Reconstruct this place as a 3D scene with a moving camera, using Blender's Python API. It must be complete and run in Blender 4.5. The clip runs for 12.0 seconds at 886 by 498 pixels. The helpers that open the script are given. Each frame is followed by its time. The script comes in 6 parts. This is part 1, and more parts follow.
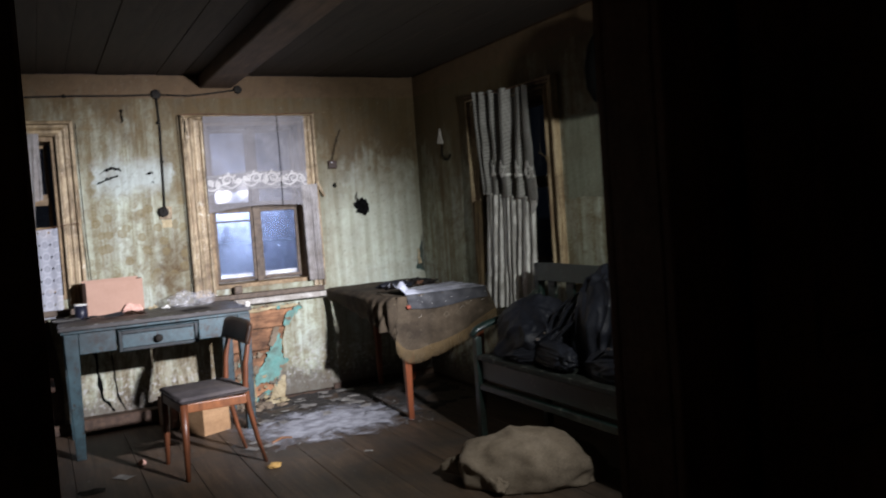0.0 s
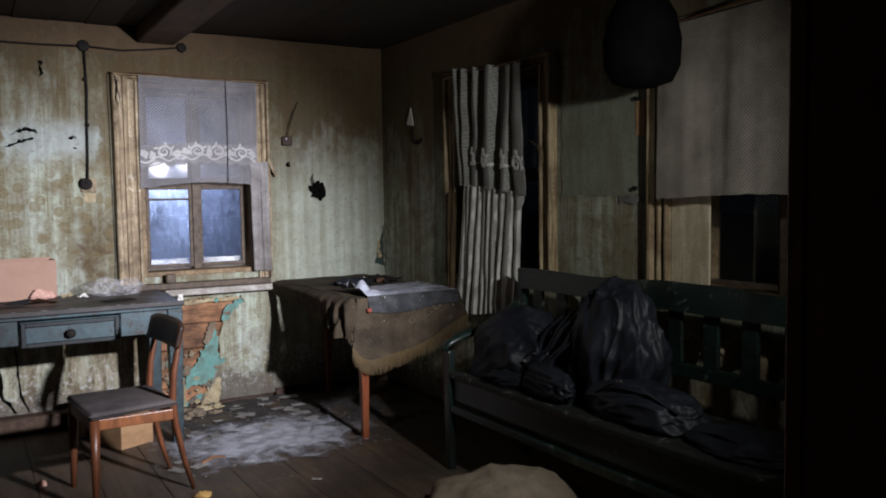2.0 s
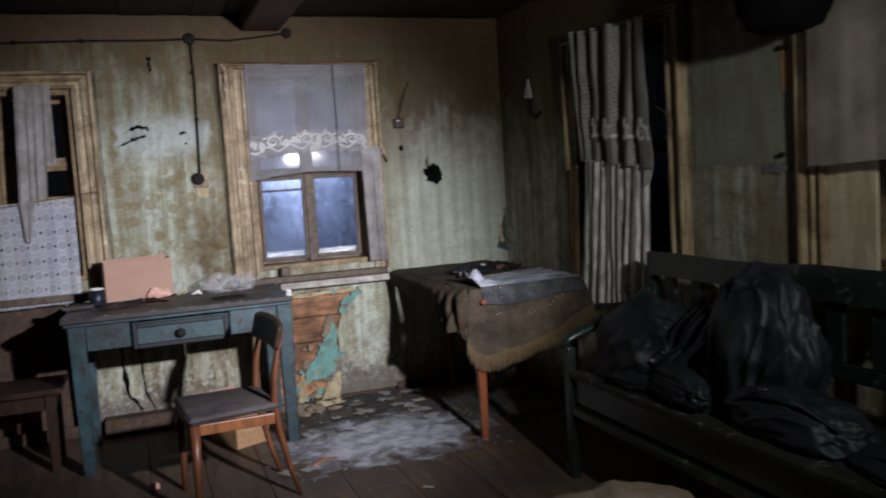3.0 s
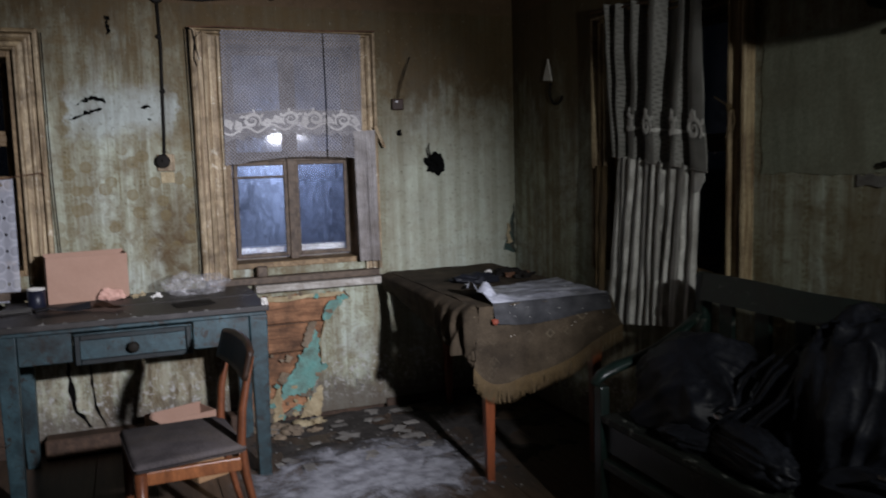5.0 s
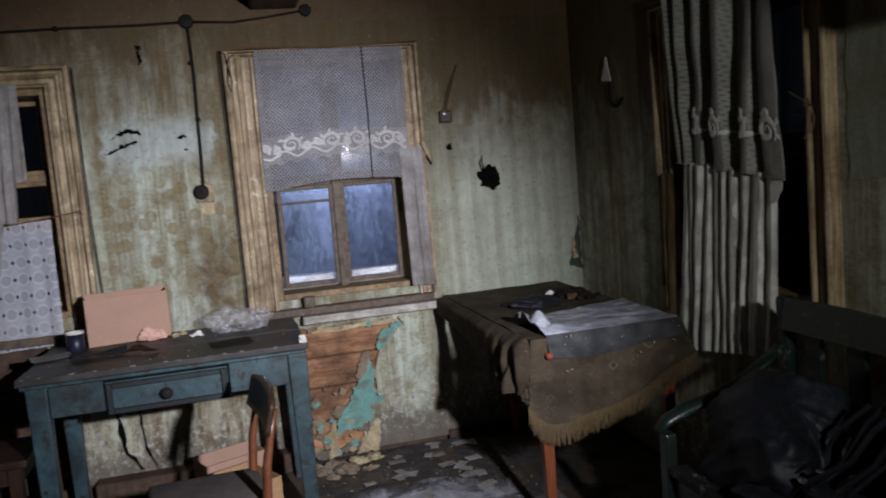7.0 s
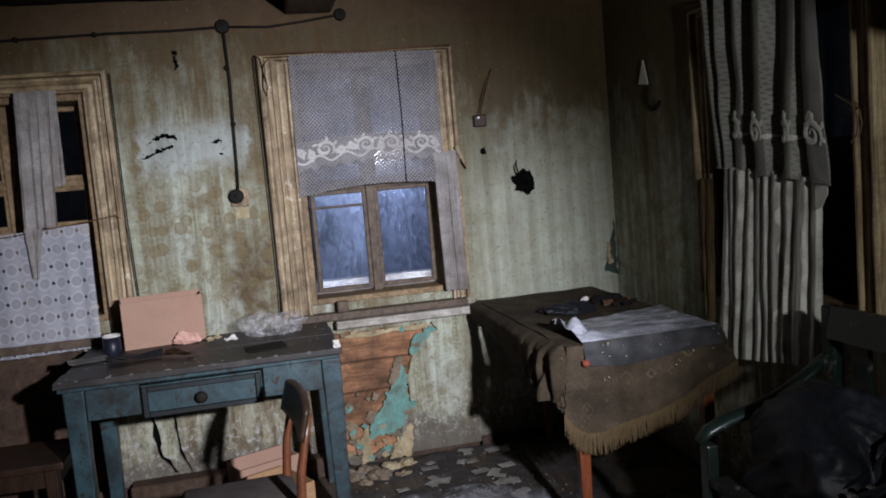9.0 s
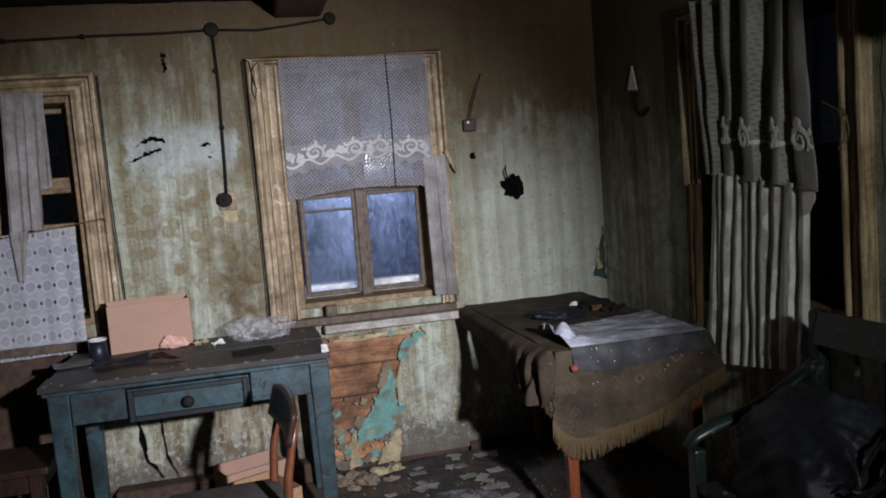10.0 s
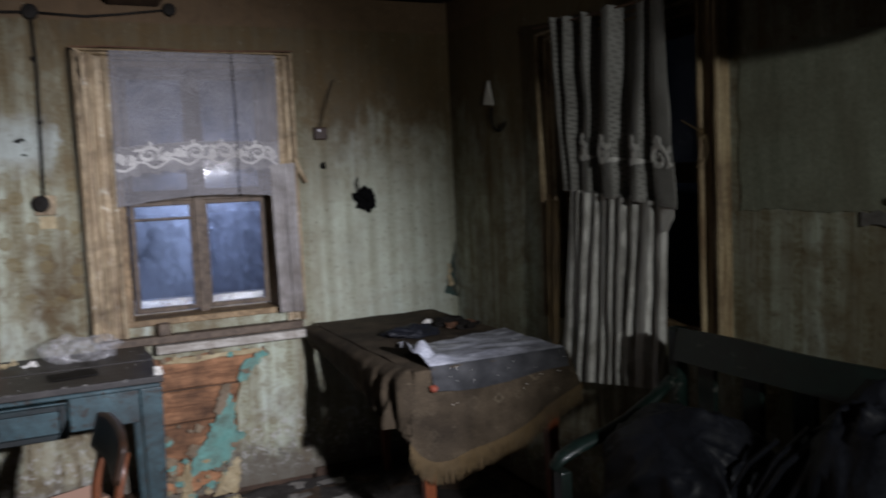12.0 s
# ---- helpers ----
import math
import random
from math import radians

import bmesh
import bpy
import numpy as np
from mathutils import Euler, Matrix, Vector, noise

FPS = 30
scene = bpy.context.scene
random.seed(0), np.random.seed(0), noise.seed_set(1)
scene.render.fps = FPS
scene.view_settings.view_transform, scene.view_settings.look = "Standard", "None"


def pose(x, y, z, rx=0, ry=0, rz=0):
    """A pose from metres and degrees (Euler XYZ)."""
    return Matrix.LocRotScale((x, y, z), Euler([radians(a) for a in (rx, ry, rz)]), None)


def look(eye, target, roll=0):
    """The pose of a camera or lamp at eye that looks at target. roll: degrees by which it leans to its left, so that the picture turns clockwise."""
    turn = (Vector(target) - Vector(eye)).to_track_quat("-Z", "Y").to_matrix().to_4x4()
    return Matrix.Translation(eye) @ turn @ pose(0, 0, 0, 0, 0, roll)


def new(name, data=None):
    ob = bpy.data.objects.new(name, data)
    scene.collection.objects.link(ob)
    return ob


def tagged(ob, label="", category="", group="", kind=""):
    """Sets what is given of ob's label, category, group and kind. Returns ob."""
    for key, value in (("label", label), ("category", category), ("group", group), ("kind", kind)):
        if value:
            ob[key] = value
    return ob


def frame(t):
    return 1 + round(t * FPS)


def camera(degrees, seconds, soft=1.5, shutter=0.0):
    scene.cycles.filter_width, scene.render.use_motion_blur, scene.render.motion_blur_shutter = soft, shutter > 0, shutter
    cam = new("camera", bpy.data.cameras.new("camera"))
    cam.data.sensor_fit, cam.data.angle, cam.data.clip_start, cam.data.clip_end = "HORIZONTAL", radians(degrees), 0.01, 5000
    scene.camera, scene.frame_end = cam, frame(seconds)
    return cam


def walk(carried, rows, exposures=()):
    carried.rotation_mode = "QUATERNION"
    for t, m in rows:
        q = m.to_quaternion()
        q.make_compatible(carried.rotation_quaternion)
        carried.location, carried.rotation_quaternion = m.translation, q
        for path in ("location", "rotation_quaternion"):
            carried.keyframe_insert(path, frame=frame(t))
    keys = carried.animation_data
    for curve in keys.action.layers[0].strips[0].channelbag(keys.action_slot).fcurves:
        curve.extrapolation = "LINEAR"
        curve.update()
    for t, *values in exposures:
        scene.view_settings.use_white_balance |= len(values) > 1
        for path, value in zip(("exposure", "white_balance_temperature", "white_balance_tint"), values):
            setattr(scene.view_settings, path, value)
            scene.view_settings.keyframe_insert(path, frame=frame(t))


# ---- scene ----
# ---- camera and walk ----
cam = camera(57.0, 12.0, soft=1.9, shutter=0.6)
PATH = [
    (0, (-0.202, 0.122, 1.308), (0.688, 1.911, 1.215), -4.1),
    (0.5, (-0.144, 0.312, 1.297), (0.688, 2.125, 1.15), -2.9),
    (1, (-0.109, 0.541, 1.315), (0.795, 2.313, 1.112), -1.4),
    (1.5, (-0.094, 0.697, 1.336), (0.893, 2.427, 1.164), 0.2),
    (2, (-0.037, 0.786, 1.336), (0.976, 2.506, 1.207), -0.8),
    (2.5, (0.182, 0.933, 1.34), (1.039, 2.732, 1.176), -2.8),
    (3, (0.293, 1.041, 1.35), (0.972, 2.914, 1.179), -3.6),
    (3.2, (0.301, 1.091, 1.365), (0.946, 2.974, 1.167), -2.9),
    (4.8, (0.385, 1.648, 1.414), (1.136, 3.484, 1.163), -0.5),
    (5, (0.428, 1.689, 1.416), (1.143, 3.544, 1.195), -1.6),
    (5.5, (0.59, 1.838, 1.433), (1.221, 3.723, 1.208), -3.6),
    (6, (0.68, 1.914, 1.466), (1.304, 3.797, 1.21), -4.9),
    (6.5, (0.72, 1.931, 1.484), (1.299, 3.831, 1.252), -5.4),
    (7, (0.727, 1.925, 1.485), (1.224, 3.851, 1.275), -4.8),
    (7.5, (0.729, 1.934, 1.491), (1.154, 3.878, 1.289), -5.0),
    (9.5, (0.713, 1.96, 1.49), (1.147, 3.903, 1.299), -4.6),
    (10, (0.719, 1.962, 1.487), (1.172, 3.901, 1.302), -4.5),
    (10.5, (0.716, 1.969, 1.49), (1.176, 3.907, 1.307), -4.4),
    (11, (0.708, 1.99, 1.495), (1.192, 3.922, 1.31), -3.9),
    (11.5, (0.699, 2.059, 1.48), (1.31, 3.957, 1.319), -3.2),
    (12, (0.69, 2.155, 1.455), (1.529, 3.964, 1.292), -2.6),
]
EXPOSURES = [(0, 0.05), (0.5, 0.0), (1.5, -0.36), (2.5, -0.54), (5, -1.02), (6.5, -0.9), (10.5, -0.76), (12, -0.95)]
walk(cam, [(t, look(eye, goal, roll)) for t, eye, goal, roll in PATH], EXPOSURES)

# ---- light: a night sky and the one torch that stands in the room ----
world = bpy.data.worlds.new("night")
scene.world = world
world.use_nodes = True
world.node_tree.nodes["Background"].inputs[0].default_value = (0.25, 0.35, 0.6, 1)
world.node_tree.nodes["Background"].inputs[1].default_value = 0.004
TORCH = look((1.66, 1.50, 1.72), (0.86, 6.1, 0.84))
for name, watts, cone, tint in (("torch_beam", 1600, 48, (0.945, 0.945, 1.08)), ("torch_spill", 205, 106, (0.95, 0.955, 0.93))):
    torch = bpy.data.lights.new(name, "SPOT")
    torch.energy = watts
    torch.color = tint
    torch.spot_size = radians(cone)
    torch.spot_blend = 1.0
    torch.shadow_soft_size = 0.045
    new(name, torch).matrix_world = TORCH

# ---- materials ----


def rgb(c):
    return (c[0], c[1], c[2], 1.0)


class Nodes:
    """A small builder round one material's node tree."""

    def __init__(self, name):
        self.m = bpy.data.materials.new(name)
        self.m.use_nodes = True
        self.t = self.m.node_tree
        self.b = self.t.nodes["Principled BSDF"]
        self.out = self.t.nodes["Material Output"]
        self.coord = self.t.nodes.new("ShaderNodeTexCoord").outputs["Object"]

    def link(self, a, b):
        self.t.links.new(a, b)

    def node(self, kind, **inputs):
        n = self.t.nodes.new(kind)
        for key, value in inputs.items():
            self.put(n, key, value)
        return n

    def put(self, n, key, value):
        sock = n.inputs[int(key[1:])] if key[0] == "i" and key[1:].isdigit() else n.inputs[key.replace("_", " ")]
        if isinstance(value, bpy.types.NodeSocket):
            self.link(value, sock)
        else:
            sock.default_value = value

    def mapped(self, scale, rot=(0, 0, 0), src=None):
        n = self.node("ShaderNodeMapping", Vector=src or self.coord, Scale=scale, Rotation=rot)
        return n.outputs[0]

    def noise(self, vec, scale, detail=6.0, rough=0.6, dist=0.0):
        return self.node("ShaderNodeTexNoise", Vector=vec, Scale=scale, Detail=detail, Roughness=rough, Distortion=dist).outputs["Fac"]

    def ramp(self, fac, stops):
        n = self.node("ShaderNodeValToRGB", Fac=fac)
        e = n.color_ramp.elements
        while len(e) < len(stops):
            e.new(0.5)
        for el, (p, c) in zip(e, stops):
            el.position, el.color = p, rgb(c) if not isinstance(c, (int, float)) else (c, c, c, 1)
        return n.outputs["Color"]

    def mix(self, fac, a, b, mode="MIX"):
        n = self.t.nodes.new("ShaderNodeMix")
        n.data_type, n.blend_type = "RGBA", mode
        for i, v in ((0, fac), (6, a), (7, b)):
            if isinstance(v, bpy.types.NodeSocket):
                self.link(v, n.inputs[i])
            elif i == 0:
                n.inputs[i].default_value = v
            else:
                n.inputs[i].default_value = rgb(v)
        return n.outputs[2]

    def math(self, op, a, b=0.0, c=0.0):
        n = self.t.nodes.new("ShaderNodeMath")
        n.operation = op
        for i, v in enumerate((a, b, c)):
            if isinstance(v, bpy.types.NodeSocket):
                self.link(v, n.inputs[i])
            else:
                n.inputs[i].default_value = v
        return n.outputs[0]

    def finish(self, colour, rough=0.7, bump=None, strength=0.3, distance=0.004, metal=0.0, spec=0.3):
        if isinstance(colour, bpy.types.NodeSocket):
            self.link(colour, self.b.inputs["Base Color"])
        else:
            self.b.inputs["Base Color"].default_value = rgb(colour)
        self.put(self.b, "Roughness", rough)
        self.b.inputs["Metallic"].default_value = metal
        self.b.inputs["Specular IOR Level"].default_value = spec
        if bump is not None:
            n = self.node("ShaderNodeBump", Height=bump, Strength=strength, Distance=distance)
            self.link(n.outputs[0], self.b.inputs["Normal"])
        return self.m


def grained(name, dark, light, stretch=(1, 1, 1), scale=8.0, rough=0.65, dirt=(0.05, 0.04, 0.03), dirt_amount=0.5, bump=0.3,
            random=0.0, spec=0.3, metal=0.0, dirt_scale=3.0, worn=None, worn_amount=0.4, fine_mix=0.35):
    """Noise grain along one axis, dirt in large patches, and optionally worn flecks of another colour."""
    k = Nodes(name)
    grain = k.noise(k.mapped(stretch), scale, 8.0, 0.65, 0.4)
    fine = k.noise(k.mapped((1, 1, 1)), 90.0, 3.0)
    colour = k.mix(k.ramp(grain, [(0.3, 0.0), (0.7, 1.0)]), dark, light)
    colour = k.mix(fine_mix, colour, k.ramp(fine, [(0.25, 0.25), (0.75, 0.9)]), "OVERLAY")
    if worn:
        fl = k.noise(k.mapped((1, 1, 1)), 16.0, 10.0, 0.75, 0.6)
        colour = k.mix(k.ramp(fl, [(0.62 - 0.1 * worn_amount, 0.0), (0.66 - 0.1 * worn_amount, 1.0)]), colour, worn)
    patches = k.noise(k.mapped((1, 1, 1)), dirt_scale, 8.0, 0.7, 0.5)
    colour = k.mix(k.math("MULTIPLY", k.ramp(patches, [(0.42, 0.0), (0.68, 1.0)]), dirt_amount), colour, dirt)
    if random:
        r = k.node("ShaderNodeObjectInfo").outputs["Random"]
        colour = k.mix(1.0, colour, k.ramp(r, [(0.0, 1 - random), (1.0, 1.0)]), "MULTIPLY")
    height = k.math("ADD", k.math("MULTIPLY", grain, 0.7), k.math("MULTIPLY", fine, 0.3))
    return k.finish(colour, rough, height, bump, metal=metal, spec=spec)


def wallpaper():
    """Pale green striped paper with columns of small florets, water-stained brown, with a brown border under the ceiling."""
    k = Nodes("wallpaper")
    sep = k.node("ShaderNodeSeparateXYZ", Vector=k.coord)
    u = k.math("ADD", sep.outputs[0], sep.outputs[1])
    z = sep.outputs[2]
    vec = k.node("ShaderNodeCombineXYZ", X=u, Y=z).outputs[0]

    def band(value, lo, hi, soft):
        return k.math("MULTIPLY", k.math("DIVIDE", k.math("MINIMUM", k.math("MAXIMUM", k.math("SUBTRACT", value, lo), 0.0), soft), soft),
                      k.math("DIVIDE", k.math("MINIMUM", k.math("MAXIMUM", k.math("SUBTRACT", hi, value), 0.0), soft), soft))

    wob = k.math("MULTIPLY", k.noise(vec, 5.0, 3.0), 0.012)
    across = k.math("FRACT", k.math("DIVIDE", k.math("ADD", u, wob), 0.115))
    column = band(across, 0.30, 0.66, 0.06)
    seam = band(across, 0.80, 0.90, 0.04)
    colour = k.mix(column, (0.385, 0.42, 0.33), (0.335, 0.36, 0.27))
    colour = k.mix(k.math("MULTIPLY", seam, 0.5), colour, (0.47, 0.52, 0.45))
    floret = k.node("ShaderNodeTexVoronoi", Vector=k.mapped((1.0, 0.8, 1.0), src=vec), Scale=58.0, Randomness=0.5)
    floret.voronoi_dimensions = "2D"
    faded = k.ramp(k.noise(vec, 4.0, 5.0), [(0.35, 0.15), (0.65, 0.9)])
    dot = k.math("MULTIPLY", k.math("MULTIPLY", k.ramp(floret.outputs["Distance"], [(0.22, 1.0), (0.42, 0.0)]), column), faded)
    colour = k.mix(dot, colour, (0.17, 0.145, 0.085))
    pale = k.noise(k.mapped((2.2, 1.0, 1.0), src=vec), 1.9, 5.0, 0.6)
    colour = k.mix(k.ramp(pale, [(0.50, 0.0), (0.64, 0.55)]), colour, (0.46, 0.52, 0.49))
    run = k.noise(k.mapped((6.5, 0.4, 1.0), src=vec), 1.0, 10.0, 0.75, 0.5)
    colour = k.mix(k.ramp(run, [(0.42, 0.0), (0.62, 0.88)]), colour, (0.12, 0.086, 0.04))
    thin = k.noise(k.mapped((26.0, 0.7, 1.0), src=vec), 1.0, 6.0, 0.7, 0.3)
    colour = k.mix(k.ramp(thin, [(0.54, 0.0), (0.68, 0.6)]), colour, (0.15, 0.115, 0.06))
    big = k.noise(vec, 1.9, 12.0, 0.75, 0.9)
    colour = k.mix(k.ramp(big, [(0.48, 0.0), (0.72, 0.85)]), colour, (0.13, 0.098, 0.052))
    mott = k.noise(vec, 13.0, 6.0, 0.7, 0.5)
    colour = k.mix(k.ramp(mott, [(0.46, 0.0), (0.66, 0.65)]), colour, (0.135, 0.095, 0.046))
    soak = k.math("MULTIPLY", band(k.math("ADD", sep.outputs[0], k.math("MULTIPLY", k.noise(vec, 6.0, 6.0, 0.7), 0.25)), 0.62, 0.92, 0.1), band(z, 0.7, 1.34, 0.2))
    colour = k.mix(k.math("MULTIPLY", soak, k.ramp(mott, [(0.3, 0.35), (0.6, 0.95)])), colour, (0.085, 0.055, 0.026))
    # a pale rectangle where something once hung, round damp spots below it, and a brown stain with painted dimming
    # under the ceiling
    shaky = k.math("MULTIPLY", k.math("SUBTRACT", k.noise(vec, 11.0, 6.0, 0.7), 0.5), 0.26)
    px, pz = k.math("ADD", sep.outputs[0], shaky), k.math("ADD", z, shaky)
    hung = k.math("MULTIPLY", band(px, 0.17, 0.70, 0.03), band(pz, 1.54, 1.86, 0.12))
    colour = k.mix(k.math("MULTIPLY", hung, 0.6), colour, (0.44, 0.51, 0.50))
    bare = k.math("MULTIPLY", k.math("MULTIPLY", band(px, -1.3, 0.96, 0.15), band(pz, -0.4, 0.72, 0.15)), k.ramp(k.noise(k.mapped((2.6, 1.0, 1.0), src=vec), 3.0, 8.0, 0.75, 0.6), [(0.44, 0.0), (0.56, 0.3)]))
    colour = k.mix(bare, colour, (0.50, 0.46, 0.35))
    grimy = k.math("MULTIPLY", k.math("MULTIPLY", band(px, -1.3, 0.96, 0.15), band(pz, -0.4, 0.72, 0.15)), k.ramp(k.noise(k.mapped((3.6, 1.0, 1.0), src=vec), 3.4, 9.0, 0.75, 0.8), [(0.46, 0.0), (0.6, 0.9)]))
    colour = k.mix(grimy, colour, (0.1, 0.072, 0.04))
    spots = k.node("ShaderNodeTexVoronoi", Vector=vec, Scale=9.0, Randomness=1.0)
    spots.voronoi_dimensions = "2D"
    edge = k.math("ADD", spots.outputs["Distance"], k.math("MULTIPLY", shaky, 1.5))
    spot = k.math("MULTIPLY", k.ramp(edge, [(0.16, 0.55), (0.24, 0.75), (0.27, 0.0)]), k.math("MULTIPLY", band(px, 0.05, 0.85, 0.1), band(pz, 0.95, 1.56, 0.1)))
    colour = k.mix(spot, colour, (0.165, 0.128, 0.062))
    # brown stain plus painted torch falloff: darker towards the ceiling and the corner
    corner_dim = k.math("MULTIPLY", k.math("MINIMUM", k.math("MAXIMUM", k.math("SUBTRACT", u, 0.6), 0.0), 1.4), 0.34)
    stain_and_dim = k.math("ADD", k.math("ADD", z, corner_dim), k.math("MULTIPLY", k.math("SUBTRACT", k.noise(k.mapped((4.0, 1.3, 1.0), src=vec), 1.1, 9.0, 0.75), 0.5), 1.7))
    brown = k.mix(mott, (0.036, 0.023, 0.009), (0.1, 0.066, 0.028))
    colour = k.mix(k.ramp(k.math("SUBTRACT", stain_and_dim, 1.33), [(0.2, 0.0), (0.9, 0.93)]), colour, brown)
    clean = k.math("MULTIPLY", band(k.math("ADD", sep.outputs[0], shaky), 1.62, 2.9, 0.3), band(k.math("ADD", z, k.math("MULTIPLY", shaky, 2.0)), 0.2, 1.8, 0.45))
    colour = k.mix(k.math("MULTIPLY", clean, 0.5), colour, k.mix(column, (0.40, 0.44, 0.36), (0.34, 0.375, 0.30)))
    frieze = band(k.math("ADD", z, k.math("MULTIPLY", shaky, 0.06)), 2.225, 2.6, 0.012)
    colour = k.mix(k.math("MULTIPLY", frieze, 0.7), colour, k.mix(mott, (0.055, 0.033, 0.018), (0.14, 0.09, 0.052)))
    damp = k.math("ADD", z, k.math("MULTIPLY", k.math("SUBTRACT", k.noise(k.mapped((3.0, 1.6, 1.0), src=vec), 2.2, 8.0, 0.75), 0.5), 0.7))
    colour = k.mix(k.ramp(damp, [(0.12, 0.85), (0.24, 0.0)]), colour, (0.1, 0.085, 0.07))
    crust = k.math("MULTIPLY", band(z, 0.05, 0.42, 0.14), k.ramp(k.noise(vec, 30.0, 6.0, 0.7, 0.6), [(0.54, 0.0), (0.6, 0.8)]))
    colour = k.mix(crust, colour, (0.40, 0.40, 0.38))
    fleck = k.noise(vec, 48.0, 5.0, 0.7)
    colour = k.mix(k.ramp(fleck, [(0.57, 0.0), (0.68, 0.6)]), colour, (0.055, 0.04, 0.022))
    light = k.noise(k.mapped((1.0, 0.5, 1.0), src=vec), 60.0, 4.0, 0.7)
    colour = k.mix(k.ramp(light, [(0.63, 0.0), (0.74, 0.25)]), colour, (0.50, 0.50, 0.42))
    height = k.math("ADD", k.math("MULTIPLY", run, 0.5), k.math("ADD", k.math("MULTIPLY", fleck, 0.3), k.math("MULTIPLY", dot, 0.12)))
    return k.finish(colour, 0.8, height, 0.55, spec=0.2)


def cloth(name, dark, light, weave=160.0, rough=0.9, dirt=(0.1, 0.08, 0.06), dirt_amount=0.6, pattern=None, spec=0.15):
    k = Nodes(name)
    n = k.noise(k.coord, 7.0, 6.0, 0.6)
    colour = k.mix(k.ramp(n, [(0.3, 0.0), (0.7, 1.0)]), dark, light)
    if pattern:
        v = k.node("ShaderNodeTexVoronoi", Vector=k.coord, Scale=12.0, Randomness=0.55)
        v.distance = "MANHATTAN"
        faded = k.ramp(k.noise(k.coord, 6.0, 5.0), [(0.4, 0.1), (0.62, 1.0)])
        ring = k.ramp(v.outputs["Distance"], [(0.1, 0.5), (0.16, 0.0), (0.3, 0.0), (0.34, 0.6), (0.4, 0.6), (0.44, 0.0)])
        colour = k.mix(k.math("MULTIPLY", ring, faded), colour, pattern)
    big = k.noise(k.coord, 2.6, 8.0, 0.7, 0.4)
    colour = k.mix(k.math("MULTIPLY", k.ramp(big, [(0.42, 0.0), (0.65, 1.0)]), dirt_amount), colour, dirt)
    w = k.noise(k.coord, weave, 2.0, 0.5)
    colour = k.mix(0.4, colour, k.ramp(w, [(0.3, 0.2), (0.7, 0.85)]), "OVERLAY")
    return k.finish(colour, rough, w, 0.4, 0.002, spec=spec)


def lace(name, flat, tone, cell, hole, cover=0.0):
    """Knitted net: cloth with real see-through holes between its threads. flat: which axis runs across the cloth."""
    k = Nodes(name)
    sep = k.node("ShaderNodeSeparateXYZ", Vector=k.coord)
    vec = k.node("ShaderNodeCombineXYZ", X=sep.outputs[flat], Y=sep.outputs[2]).outputs[0]
    v = k.node("ShaderNodeTexVoronoi", Vector=k.mapped((1, 1, 1), (0, 0, radians(45)), vec), Scale=cell, Randomness=0.12)
    v.voronoi_dimensions = "2D"
    thread = k.ramp(v.outputs["Distance"], [(hole - 0.05, cover), (hole + 0.05, 1.0)])
    n = k.noise(vec, 4.0, 8.0, 0.7)
    colour = k.mix(k.ramp(n, [(0.35, 0.0), (0.7, 1.0)]), tone, [c * 0.5 for c in tone])
    k.finish(colour, 0.9, n, 0.2, spec=0.1)
    hole_node = k.node("ShaderNodeBsdfTransparent")
    mixer = k.node("ShaderNodeMixShader", Fac=thread)
    k.link(hole_node.outputs[0], mixer.inputs[1])
    k.link(k.b.outputs[0], mixer.inputs[2])
    k.link(mixer.outputs[0], k.out.inputs["Surface"])
    return k.m


def crochet(name, tone, dark):
    """Hand-made net laid out by the cloth's own coordinates: small diamonds of thread with open holes, and denser ribs between."""
    k = Nodes(name)
    uv = k.t.nodes.new("ShaderNodeTexCoord").outputs["UV"]
    v = k.node("ShaderNodeTexVoronoi", Vector=k.mapped((1, 0.75, 1), (0, 0, radians(45)), uv), Scale=88.0, Randomness=0.1)
    v.voronoi_dimensions, v.distance = "2D", "CHEBYCHEV"
    sep = k.node("ShaderNodeSeparateXYZ", Vector=uv)
    rib = k.ramp(k.math("FRACT", k.math("MULTIPLY", sep.outputs[0], 13.0)), [(0.28, 1.0), (0.36, 0.0), (0.64, 0.0), (0.72, 1.0)])
    fine = k.node("ShaderNodeTexVoronoi", Vector=uv, Scale=130.0, Randomness=0.2)
    fine.voronoi_dimensions = "2D"
    open_work = k.ramp(v.outputs["Distance"], [(0.2, 0.78), (0.36, 1.0)])
    dense = k.ramp(fine.outputs["Distance"], [(0.25, 0.85), (0.45, 1.0)])
    cover = k.mix(rib, open_work, dense)
    n = k.noise(k.coord, 5.0, 8.0, 0.7)
    colour = k.mix(k.ramp(n, [(0.35, 0.0), (0.7, 1.0)]), tone, dark)
    colour = k.mix(k.ramp(v.outputs["Distance"], [(0.2, 0.4), (0.4, 0.0)]), colour, [c * 0.5 for c in dark])
    k.finish(colour, 0.9, cover, 0.4, spec=0.1)
    mixer = k.node("ShaderNodeMixShader", Fac=cover)
    k.link(k.node("ShaderNodeBsdfTransparent").outputs[0], mixer.inputs[1])
    k.link(k.b.outputs[0], mixer.inputs[2])
    k.link(mixer.outputs[0], k.out.inputs["Surface"])
    return k.m


